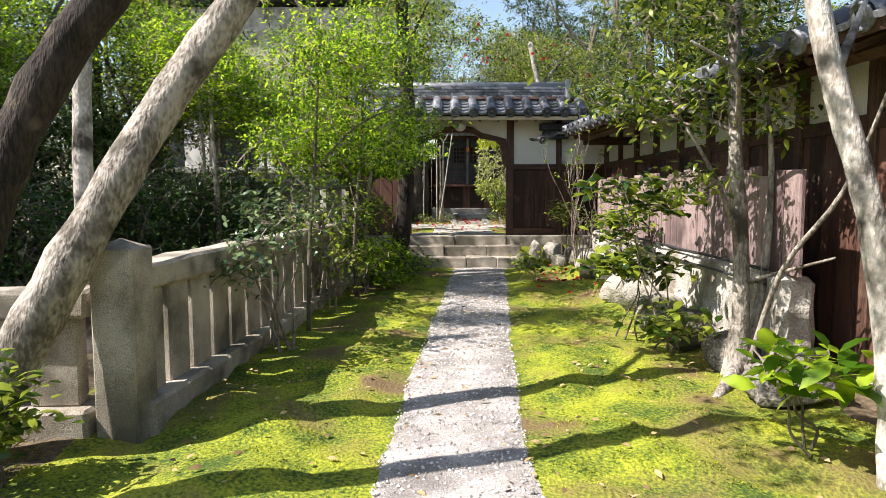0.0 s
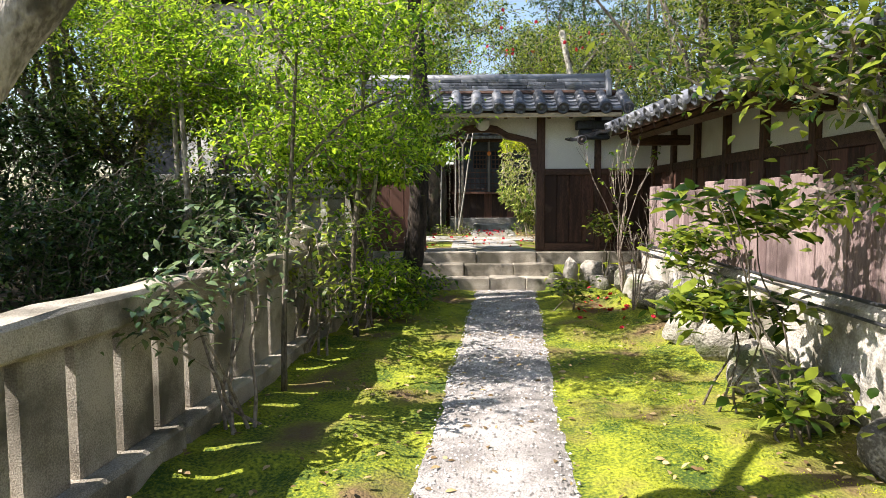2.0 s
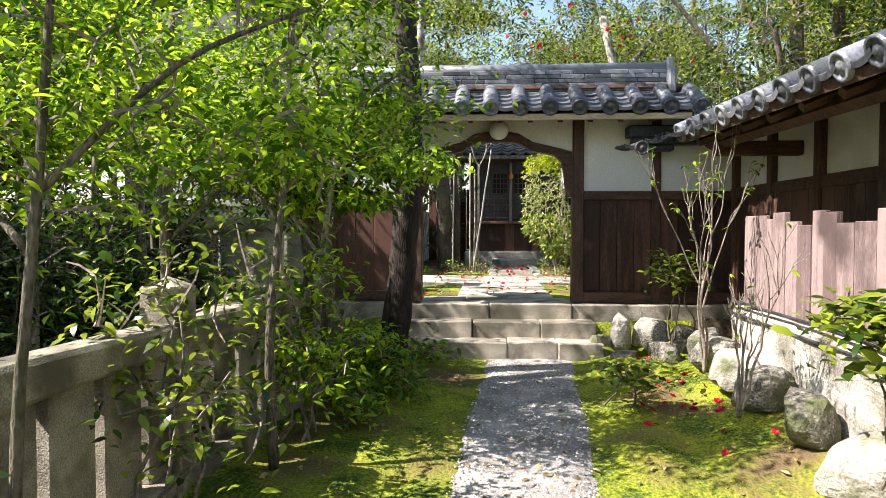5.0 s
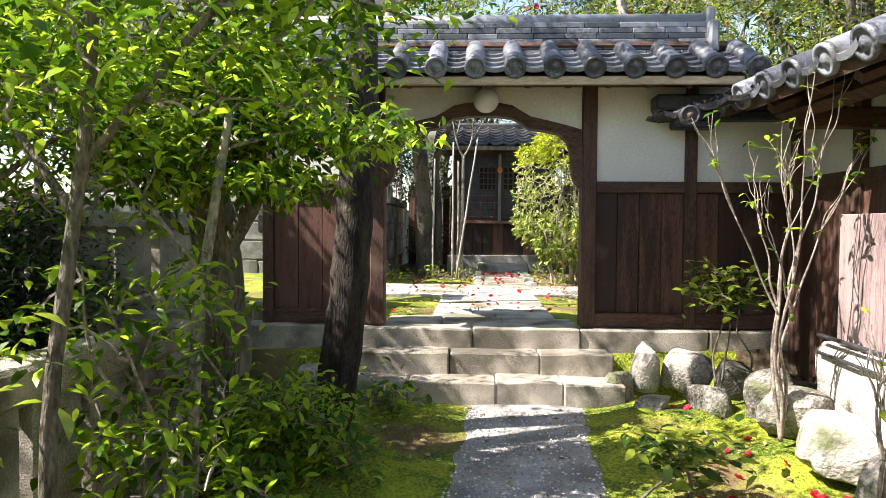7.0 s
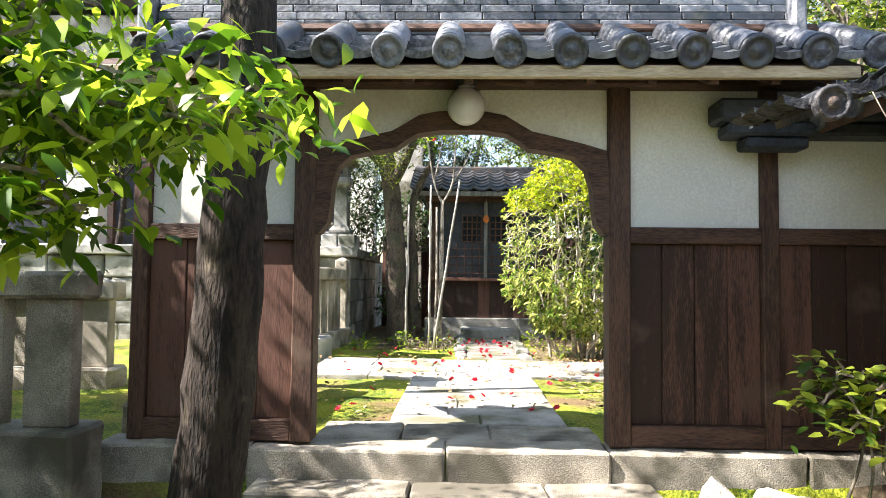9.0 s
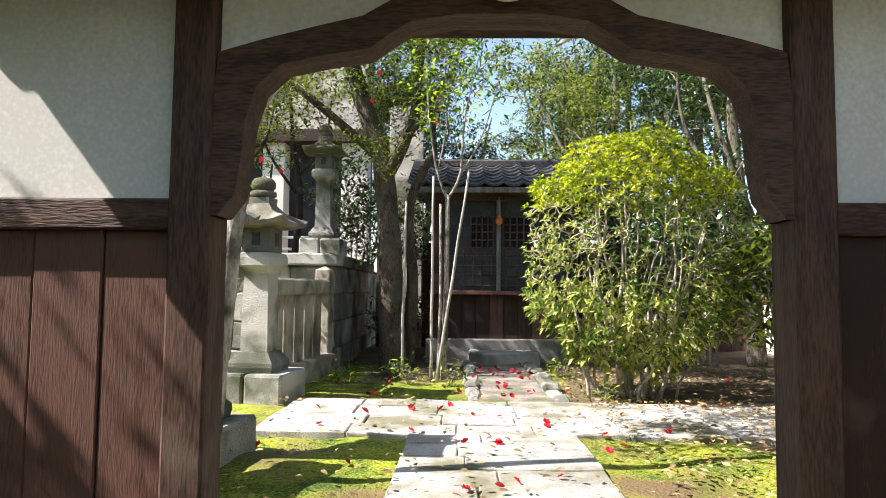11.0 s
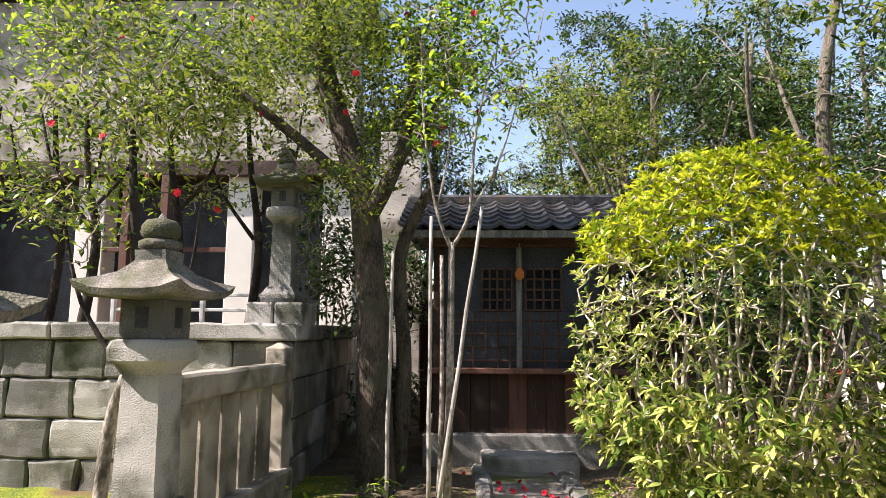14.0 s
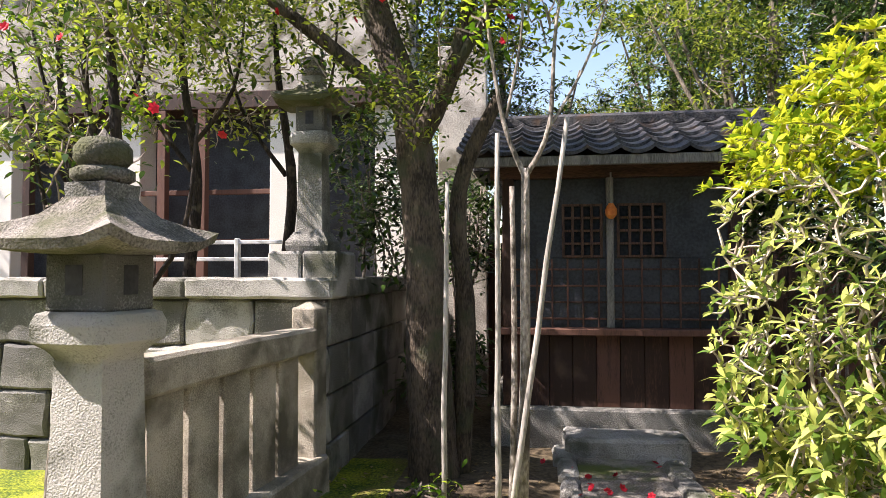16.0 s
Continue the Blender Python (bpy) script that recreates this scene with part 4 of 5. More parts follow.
# ---- temple hall behind the platform ----
temple = thing("temple_hall", "white-walled temple hall with dark openings behind the trees", "building", pose(-5, 21.5, 1.9))
# dark sheet painted as the shade inside the hall's openings
cube("wall", (-10, -1.6, 22.0, 22.2, 1.8, 8.0), DARK_SHADE, temple, 0.01, "near-black sheet painted as the shade in the openings")
for x, w in ((-2.1, 0.5), (-3.6, 0.42), (-6.0, 0.45), (-8.4, 0.8)):
    cube("wall_panel", (x, x + w, 21.6, 22.0, 1.9, 4.3), PLASTER, temple, 0.01)
cube("wall_panel", (-1.08, -0.5, 20.6, 20.78, 0.4, 4.7), KERB, temple, 0.01)
cube("upper_wall", (-10, -1.6, 21.55, 22.0, 4.52, 7.2), KERB, temple, 0.01)
cube("beam", (-10, -1.6, 21.45, 21.95, 4.28, 4.515), DARK_WOOD, temple, 0.01)
for x in (-4.6, -5.2, -7.3):
    cube("column", (x, x + 0.12, 21.45, 21.57, 1.9, 4.28), DARK_WOOD, temple)
for z in (2.4, 3.1):
    cube("rail", (-5.55, -3.6, 21.62, 21.68, z, z + 0.07), DARK_WOOD, temple)
cube("roof", (-11, -1.4, 21.2, 24, 7.4, 7.6), TILE, temple)
cube("roof", (-10.5, -1.6, 21.6, 24, 7.6, 8.3), OLD_SHADED_TILE, temple)
backfence = thing("back_fence", "dark plank fence closing the courtyard behind the hut", "fence", pose(2, 20.8, 0.5))
for i in range(34):
    cube("plank", (-1.3 + 0.19 * i, -1.115 + 0.19 * i, 20.8 + 0.006 * (i % 2), 20.84, 0.4, 2.35), DARK_WOOD, backfence, 0.004)
rail = thing("white_railing", "low white painted railing on the platform", "railing", pose(-3, 19.5, 1.95))
for z in (2.12, 2.30):
    cube("bar", (-4.2, -2.0, 19.5, 19.54, z, z + 0.04), WHITE_PAINT, rail)
for x in (-4.2, -3.1, -2.04):
    cube("post", (x, x + 0.05, 19.49, 19.55, 1.9, 2.36), WHITE_PAINT, rail)

# ---- garden trees beside the start ----
tree("leaning_tree", "pale-barked leaning tree trunk beside the stone fence", [(-2.35, 3.05, -0.05), (-2.05, 3.15, 0.55), (-1.72, 3.35, 1.25), (-1.45, 3.6, 1.85), (-1.05, 3.75, 2.5), (-0.75, 3.85, 3.3)], 0.125, 0.085,
     limbs=[([(-1.05, 3.75, 2.5), (-1.3, 4.0, 3.1), (-1.5, 4.2, 3.9)], 0.05, 0.02), ([(-0.75, 3.85, 3.3), (-0.2, 4.0, 3.9), (0.5, 4.1, 4.4)], 0.06, 0.02), ([(-0.75, 3.85, 3.3), (-0.9, 3.5, 4.2)], 0.05, 0.02)],
     crown=dict(blobs=[(0.2, 4.2, 4.6, 1.2, 1.0, 0.5), (-1.4, 4.0, 4.4, 1.0, 1.0, 0.5)], twigs=160, leaves=2200, size=0.06, mat=LEAF_MID, seed=11))
tree("leaning_tree", "dark shaded leaning trunk at the fence corner", [(-2.15, 2.3, -0.05), (-1.85, 2.4, 0.7), (-1.7, 2.5, 1.3), (-1.5, 2.6, 1.8), (-1.2, 2.7, 2.3), (-0.9, 2.8, 3.2)], 0.10, 0.07, bark=DARK_SHADED_BARK,
     limbs=[([(-0.9, 2.8, 3.2), (-0.3, 2.7, 3.9)], 0.05, 0.02)],
     # crown out of view, added to throw leaf shadow on the right-hand moss
     crown=dict(blobs=[(-0.8, 2.7, 3.2, 0.6, 0.7, 0.3), (-0.2, 2.2, 3.6, 0.6, 0.6, 0.3)], twigs=60, leaves=900, size=0.08, mat=LEAF_MID, seed=12))
tree("slender_tree", "upright pale slender tree trunk behind the fence", [(-2.75, 5.0, 0.0), (-2.72, 5.0, 1.0), (-2.7, 5.0, 2.0), (-2.6, 5.0, 3.2)], 0.08, 0.06, bark=PALE_BARK,
     crown=dict(blobs=[(-2.6, 5.2, 3.8, 1.2, 1.0, 0.7)], twigs=90, leaves=250, size=0.08, mat=LEAF_BRIGHT, seed=13))
tree("leaning_tree", "pale mottled trunk leaning out from the board fence", [(1.95, 2.75, 0.0), (1.93, 2.8, 0.6), (1.85, 2.85, 1.2), (1.72, 2.95, 1.8), (1.62, 3.0, 2.3), (1.5, 3.1, 3.2)], 0.062, 0.045, bark=PALE_BARK,
     limbs=[([(1.72, 2.95, 1.8), (2.0, 3.2, 2.2)], 0.03, 0.012), ([(1.5, 3.1, 3.2), (0.9, 3.0, 3.8)], 0.04, 0.02)],
     crown=dict(blobs=[(1.3, 3.1, 3.9, 1.0, 0.9, 0.5), (1.5, 3.9, 3.3, 0.7, 0.7, 0.35)], twigs=200, leaves=3600, size=0.075, mat=LEAF_MID, seed=14))
tree("slender_tree", "slender grey tree with a bundle of thin trunks", [(2.0, 4.35, 0.1), (1.98, 4.35, 0.9), (1.93, 4.4, 1.7), (1.9, 4.4, 2.6)], 0.06, 0.035,
     limbs=[([(2.05, 4.4, 0.1), (2.2, 4.45, 0.9), (2.2, 4.5, 1.8), (2.0, 4.6, 2.5)], 0.035, 0.008), ([(1.98, 4.35, 0.9), (1.75, 4.2, 1.35), (1.5, 4.1, 1.7)], 0.02, 0.008), ([(1.93, 4.4, 1.7), (1.6, 4.8, 1.95), (1.3, 5.2, 2.05)], 0.02, 0.008),
            ([(1.98, 4.35, 0.7), (2.4, 4.0, 0.9)], 0.015, 0.008),
            ([(1.98, 4.33, -0.08), (1.99, 4.35, 0.12), (1.98, 4.35, 0.42)], 0.17, 0.05), ([(1.97, 4.33, 0.16), (1.80, 4.1, 0.07), (1.62, 3.95, -0.02)], 0.06, 0.02), ([(2.0, 4.3, 0.14), (2.15, 4.05, 0.05), (2.3, 3.85, -0.02)], 0.05, 0.02),
            ([(2.02, 4.3, 0.1), (2.12, 4.1, 0.8), (2.3, 3.8, 1.3), (2.42, 3.6, 1.9)], 0.021, 0.010), ([(1.93, 4.4, 1.7), (1.75, 4.0, 2.0), (1.4, 3.8, 2.15)], 0.018, 0.007)],
     crown=dict(blobs=[(1.42, 5.2, 2.05, 0.5, 0.4, 0.16), (1.75, 4.5, 2.6, 0.7, 0.5, 0.4), (1.35, 4.3, 1.85, 0.4, 0.35, 0.25), (1.6, 4.3, 1.35, 0.35, 0.3, 0.12), (2.05, 4.6, 2.0, 0.4, 0.5, 0.35)], twigs=240, leaves=3200, size=0.075, mat=LEAF_MID, seed=15))

# maples and shrubs between fence and path
tree("maple_tree", "young bright green maple beside the path", [(-1.22, 5.9, 0.05), (-1.2, 5.9, 0.8), (-1.15, 5.95, 1.6), (-1.1, 6.0, 2.6)], 0.022, 0.010, bark=MID_BARK,
     limbs=[([(-1.15, 5.95, 1.5), (-0.8, 6.1, 1.9), (-0.4, 6.2, 2.1)], 0.014, 0.006), ([(-1.18, 5.95, 1.3), (-1.7, 6.1, 1.8)], 0.014, 0.006), ([(-1.12, 6, 2.2), (-1.5, 6.3, 2.7)], 0.012, 0.006)],
     crown=dict(blobs=[(-1.0, 6.0, 2.5, 0.7, 0.6, 0.5), (-1.3, 6.2, 1.75, 0.7, 0.6, 0.4), (-0.55, 6.3, 1.75, 0.35, 0.45, 0.3)], twigs=420, leaves=6500, size=0.055, mat=LEAF_BRIGHT, seed=21, shell=0.2, flat=0.35, spread=0.10))
tree("maple_tree", "dense bright green maple near the gate", [(-1.0, 7.6, 0.05), (-1.02, 7.6, 0.8), (-0.95, 7.7, 1.8), (-0.9, 7.7, 3.0)], 0.028, 0.014, bark=MID_BARK,
     limbs=[([(-0.95, 7.7, 1.6), (-0.5, 7.7, 2.1), (-0.2, 7.7, 2.3)], 0.016, 0.006), ([(-0.98, 7.7, 1.4), (-1.6, 7.9, 2.1)], 0.018, 0.007), ([(-0.92, 7.7, 2.4), (-0.6, 8.0, 3.0)], 0.014, 0.006)],
     crown=dict(blobs=[(-0.85, 7.7, 2.9, 0.9, 0.8, 0.7), (-1.2, 7.8, 2.0, 0.9, 0.7, 0.5), (-0.45, 7.9, 2.1, 0.45, 0.5, 0.4)], twigs=560, leaves=9000, size=0.06, mat=LEAF_BRIGHT, seed=22, shell=0.2, flat=0.35, spread=0.11))
tree("maple_tree", "bright green maple overhanging the gate steps", [(-1.05, 8.6, 0.1), (-1.0, 8.6, 1.0), (-0.9, 8.7, 1.9)], 0.035, 0.018,
     limbs=[([(-0.9, 8.7, 1.75), (-0.6, 8.9, 1.85), (-0.2, 9.05, 1.8)], 0.012, 0.005), ([(-1, 8.6, 1.2), (-1.3, 8.4, 1.7)], 0.014, 0.006)],
     crown=dict(blobs=[(-0.58, 9.05, 1.86, 0.55, 0.35, 0.16), (-1.0, 8.95, 2.15, 0.5, 0.4, 0.35), (-0.8, 8.9, 1.62, 0.4, 0.3, 0.10), (-1.25, 8.8, 1.75, 0.4, 0.35, 0.35)], twigs=340, leaves=5200, size=0.08, mat=LEAF_BRIGHT, seed=23, shell=0.2, flat=0.4, droop=0.5))
tree("maple_tree", "leafy green maple between the fence and the gate", [(-1.75, 8.0, 0.0), (-1.8, 8.0, 1.0), (-1.85, 8.1, 2.0), (-1.8, 8.2, 3.1)], 0.04, 0.016, bark=MID_BARK,
     limbs=[([(-1.82, 8.05, 1.3), (-1.5, 8.3, 1.7), (-1.3, 8.5, 1.9)], 0.016, 0.006), ([(-1.85, 8.1, 1.9), (-2.3, 8.4, 2.5)], 0.016, 0.006)],
     crown=dict(blobs=[(-1.8, 8.4, 2.5, 0.8, 0.7, 0.5), (-1.8, 8.5, 1.7, 0.7, 0.6, 0.5), (-2.3, 8.7, 2.2, 0.7, 0.6, 0.6)], twigs=380, leaves=5200, size=0.062, mat=LEAF_BRIGHT, seed=24, shell=0.2, flat=0.4))
for i, (b, blobs, n, mt, lab) in enumerate((
        ((-1.28, 5.15, 0.05), [(-1.35, 5.0, 0.92, 0.4, 0.4, 0.25), (-1.3, 5.3, 1.15, 0.35, 0.35, 0.25), (-1.45, 4.6, 0.85, 0.2, 0.25, 0.2)], 430, LEAF_GLOSSY, "sparse grey-green shrub leaning on the stone fence"),
        ((-1.25, 7.0, 0.05), [(-1.25, 7.0, 1.0, 0.5, 0.5, 0.55), (-1.0, 6.8, 0.6, 0.35, 0.35, 0.3)], 420, LEAF_MID, "glossy green shrub in front of the fence"),
        ((-1.05, 8.2, 0.05), [(-1.0, 8.2, 0.9, 0.4, 0.5, 0.6), (-0.8, 8.0, 0.5, 0.35, 0.35, 0.25)], 500, LEAF_BRIGHT, "glossy green shrub beside the maple"),
        ((-0.75, 9.3, 0.1), [(-0.75, 9.2, 0.4, 0.35, 0.4, 0.25)], 500, LEAF_BRIGHT, "low fern-like shrub at the tree's foot"))):
    shrub("shrub", lab, b, blobs, 6, n * 2, 0.075, mt, 30 + i, group="path shrubs")

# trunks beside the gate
tree("gate_tree", "tall rough trunk beside the gate steps, leaf shade put into its dark bark", [(-0.72, 9.85, 0.0), (-0.63, 9.9, 0.6), (-0.57, 9.9, 1.2), (-0.54, 9.9, 1.7), (-0.50, 9.9, 2.3), (-0.55, 9.95, 3.0), (-0.6, 10.0, 4.2), (-0.55, 10.0, 6.0)], 0.135, 0.08, bark=DARK_SHADED_BARK,
     limbs=[([(-0.6, 10, 4.2), (-1.3, 10.2, 5.0), (-1.8, 10.3, 5.8)], 0.06, 0.02), ([(-0.58, 10, 4.8), (0.1, 10.2, 5.7), (0.5, 10.4, 6.5)], 0.05, 0.02), ([(-0.55, 9.95, 3.4), (-0.2, 9.6, 4.0)], 0.03, 0.012)],
     crown=dict(blobs=[(-1.2, 10.2, 5.6, 1.5, 1.2, 0.9), (0.1, 10.3, 6.4, 1.3, 1.2, 0.8), (-0.5, 9.8, 4.2, 0.7, 0.6, 0.4)], twigs=340, leaves=6500, size=0.08, mat=LEAF_MID, seed=41, fine=False))
tree("old_stump_tree", "thick old trunk with peeling bark at the fence", [(-1.38, 9.25, 0.0), (-1.22, 9.3, 0.6), (-1.18, 9.3, 1.1), (-1.3, 9.3, 1.7), (-1.6, 9.3, 2.6), (-1.8, 9.4, 3.6)], 0.15, 0.09, bark=MID_BARK,
     limbs=[([(-1.2, 9.3, 1.2), (-0.95, 9.2, 1.55), (-0.9, 9.1, 1.9)], 0.06, 0.03), ([(-1.8, 9.4, 3.6), (-2.4, 9.6, 4.6)], 0.05, 0.02)],
     crown=dict(blobs=[(-2.2, 9.4, 4.4, 1.4, 1.2, 0.9), (-1.4, 9.2, 3.3, 0.8, 0.7, 0.5)], twigs=200, leaves=900, size=0.09, mat=LEAF_BRIGHT, seed=42))

# hedge mass behind the fence
rh = random.Random(17)
for i in range(13):
    x, y = (-3.9 if i < 5 else -3.0) - rh.uniform(0, 0.7), 4.4 + 0.56 * i
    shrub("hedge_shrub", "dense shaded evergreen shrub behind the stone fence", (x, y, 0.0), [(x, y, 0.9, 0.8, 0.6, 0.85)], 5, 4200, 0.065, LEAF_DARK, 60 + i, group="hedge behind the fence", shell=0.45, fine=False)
for i in range(9):
    x, y = (-4.2 if i < 4 else -2.7) - rh.uniform(0, 1.0), 5.2 + 0.75 * i
    z = 2.45 + rh.uniform(-0.2, 0.45)
    tree("maple_tree", "yellow-green maple rising behind the stone fence", [(x, y, 0), (x + 0.05, y, 1.0), (x - 0.03, y + 0.05, z)], 0.05, 0.02,
         crown=dict(blobs=[(x, y, z, 0.9, 0.8, 0.55), (x - 0.3, y + 0.2, z + 0.5, 0.7, 0.7, 0.4)], twigs=460, leaves=11000 if i < 3 else 7000, size=0.055, mat=LEAF_BRIGHT, seed=80 + i, shell=0.25, flat=0.35, spread=0.11, fine=False), group="maples behind the fence")

for i in range(10):
    x, y = -5.3 - rh.uniform(0, 0.8), 3.6 + 0.85 * i
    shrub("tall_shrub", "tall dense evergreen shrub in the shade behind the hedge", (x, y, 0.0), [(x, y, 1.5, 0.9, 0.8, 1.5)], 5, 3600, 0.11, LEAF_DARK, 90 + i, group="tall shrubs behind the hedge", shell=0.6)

# shrubs on the moss to the right
for i, (b, blobs, n, mt, size, lab) in enumerate((
        ((1.53, 5.55, 0.08), [(1.6, 5.5, 0.72, 0.36, 0.34, 0.13)], 230, LEAF_MID, 0.13, "low flat-topped glossy shrub on the moss"),
        ((1.75, 4.9, 0.08), [(1.75, 4.95, 0.30, 0.3, 0.25, 0.12)], 130, LEAF_MID, 0.11, "small dark shrub at the rocks"),
        ((1.95, 7.0, 0.3), [(1.9, 7.0, 0.95, 0.3, 0.4, 0.2)], 260, LEAF_MID, 0.11, "broad-leaved green shrub before the board fence"),
        ((1.85, 5.0, 0.1), [(1.38, 5.12, 1.33, 0.32, 0.3, 0.08), (1.75, 5.3, 1.2, 0.3, 0.3, 0.1)], 150, LEAF_MID, 0.13, "spreading broad-leaved branch before the board fence"),
        ((1.15, 9.0, 0.1), [(1.2, 8.9, 0.35, 0.2, 0.2, 0.12)], 150, LEAF_MID, 0.09, "tiny seedling on the moss"),
        ((1.98, 10.40, 0.35), [(1.95, 10.42, 1.0, 0.2, 0.18, 0.2)], 190, LEAF_MID, 0.09, "small camellia seedling with a white bud"),
        ((1.72, 3.05, 0.1), [(1.65, 3.0, 0.5, 0.28, 0.2, 0.14)], 60, LEAF_BRIGHT, 0.17, "large-leaved bright seedling at the rocks"),
        ((-2.0, 2.75, 0.05), [(-1.95, 2.7, 0.35, 0.22, 0.2, 0.25)], 260, LEAF_MID, 0.09, "small shrub at the leaning tree's foot"))):
    shrub("shrub", lab, b, blobs, 3, int(n * 1.5), size, mt, 120 + i, group="moss shrubs", width=0.5, bark=MID_BARK, r=0.009, droop=0.05, flat=0.35)


def bare_shrub(at, h, seed, label, leaves=130):
    """A leafless shrub of forking stems with a few young leaves."""
    root = thing("bare_shrub", label, "shrub", Matrix.Translation(at))
    r = random.Random(seed)
    tips = []

    def grow(a, d, length, rad, depth):
        mesh = Mesh()
        b = a + d * length
        limb(mesh, wobble(a, b, 3, length * 0.05, r.random()), rad, rad * 0.6, 5)
        part("stem", mesh, TWIG, root, smooth=True)
        tips.append(b)
        if depth:
            for _ in range(r.choice((2, 2, 3))):
                nd = (d + Vector((r.uniform(-1, 1), r.uniform(-1, 1), r.uniform(-0.1, 0.7))) * 0.42).normalized()
                grow(b, nd, length * r.uniform(0.5, 0.8), rad * 0.6, depth - 1)
    for _ in range(4):
        grow(Vector(at), Vector((r.uniform(-0.24, 0.24), r.uniform(-0.24, 0.24), 1)).normalized(), h * r.uniform(0.26, 0.40), 0.012, 3)
    rng = np.random.default_rng(seed)
    c = np.array([tuple(tips[i]) for i in rng.integers(0, len(tips), leaves)])
    part("crown", leaf_mesh("crown", c, 0.06, rng, LEAF_BRIGHT), LEAF_BRIGHT, root, "few young leaves")


bare_shrub((1.92, 9.48, 0.22), 2.35, 4, "pale leafless shrub with forking stems beside the gate")
bare_shrub((1.75, 8.3, 0.2), 1.2, 9, "low leafless twiggy shrub before the board fence", 20)

# ---- courtyard trees ----
tree("slim_tree", "slim pale tree trunk inside the gate, dark patches painted for its shaded side", [(-1.10, 12.7, 0.5), (-1.06, 12.7, 1.1), (-1.0, 12.7, 1.8), (-0.90, 12.7, 2.6), (-0.72, 12.7, 3.4), (-0.7, 12.7, 4.4)], 0.058, 0.042, bark=PALE_BARK,
     limbs=[([(-0.93, 12.7, 2.4), (-0.7, 12.75, 2.75), (-0.4, 12.8, 3.1)], 0.04, 0.02)],
     # crown above view, thickened and shifted to dapple the paving with shade
     crown=dict(blobs=[(-0.7, 13.2, 4.4, 1.3, 1.1, 0.6), (0.2, 13.9, 4.7, 1.0, 0.8, 0.5)], twigs=320, leaves=3200, size=0.09, mat=LEAF_MID, seed=51))
tree("courtyard_tree", "smooth pale leaning trunk in the courtyard", [(2.15, 12.75, 0.5), (2.05, 12.8, 0.9), (1.92, 12.9, 1.6), (1.9, 12.95, 2.4), (1.86, 13.0, 3.3), (1.7, 13.1, 4.2)], 0.075, 0.05, bark=PALE_BARK,
     limbs=[([(1.88, 13, 3.0), (1.3, 13.4, 3.3), (0.8, 13.8, 3.2)], 0.03, 0.012), ([(1.86, 13.0, 3.3), (2.6, 13.4, 4.2)], 0.04, 0.02)],
     crown=dict(blobs=[(1.6, 13.6, 4.0, 1.3, 1.1, 0.6), (2.6, 13.4, 3.6, 1.2, 1.2, 0.9), (1.3, 14.6, 4.0, 1.0, 0.8, 0.35), (2.6, 15.0, 4.2, 1.2, 1.0, 0.6)], twigs=520, leaves=9500, size=0.07, mat=LEAF_MID, seed=52))
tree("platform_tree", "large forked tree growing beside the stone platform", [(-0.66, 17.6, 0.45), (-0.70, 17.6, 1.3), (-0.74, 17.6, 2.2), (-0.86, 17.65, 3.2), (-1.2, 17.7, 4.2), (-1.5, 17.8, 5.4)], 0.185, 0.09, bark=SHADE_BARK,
     limbs=[([(-0.80, 17.6, 2.9), (-0.45, 17.6, 3.7), (-0.35, 17.6, 4.8)], 0.09, 0.04), ([(-0.88, 17.65, 3.2), (-1.6, 17.4, 3.8), (-2.3, 17.3, 4.3)], 0.07, 0.03), ([(-0.55, 17.6, 3.4), (0.0, 17.4, 4.2)], 0.05, 0.02),
            ([(-0.50, 17.75, 0.5), (-0.45, 17.8, 1.6), (-0.5, 17.8, 2.6), (-0.2, 17.8, 3.3)], 0.09, 0.05)],
     crown=dict(blobs=[(-1.0, 17.4, 4.6, 1.5, 1.0, 0.9), (-2.2, 17.2, 4.0, 1.0, 0.8, 0.7), (-0.1, 17.4, 4.3, 0.8, 0.8, 0.8), (-0.9, 17.2, 3.2, 0.6, 0.4, 0.3), (-0.6, 18.1, 3.9, 1.0, 0.6, 0.7), (-1.2, 18.0, 4.8, 1.2, 0.8, 0.8), (-0.9, 17.8, 6.2, 1.8, 1.0, 0.9)], twigs=1100, leaves=24000, size=0.06, mat=LEAF_MID, seed=53, shell=0.2))
staked = tree("staked_tree", "young bare tree held between support poles", [(-0.02, 16.75, 0.5), (0.0, 16.75, 1.4), (0.01, 16.75, 2.6)], 0.035, 0.024,
     limbs=[([(0.01, 16.75, 2.55), (-0.12, 16.75, 2.9), (-0.22, 16.75, 3.6), (-0.25, 16.8, 4.3)], 0.018, 0.007), ([(0.01, 16.75, 2.55), (0.15, 16.75, 2.85), (0.2, 16.8, 3.5), (0.35, 16.8, 4.2)], 0.018, 0.007),
            ([(0.13, 16.75, 2.8), (0.4, 16.8, 3.3), (0.6, 16.8, 4.0)], 0.01, 0.005), ([(-0.1, 16.75, 2.9), (0.0, 16.75, 3.5), (-0.05, 16.8, 4.2)], 0.01, 0.005),
            ([(-0.08, 16.78, 0.5), (-0.06, 16.78, 1.5), (-0.07, 16.78, 2.5)], 0.022, 0.015)],
     crown=dict(blobs=[(0.1, 16.8, 3.9, 0.8, 0.5, 0.7), (0.2, 16.9, 5.0, 1.0, 0.6, 0.8)], twigs=260, leaves=1900, size=0.075, mat=LEAF_BRIGHT, seed=54, shell=0.2))
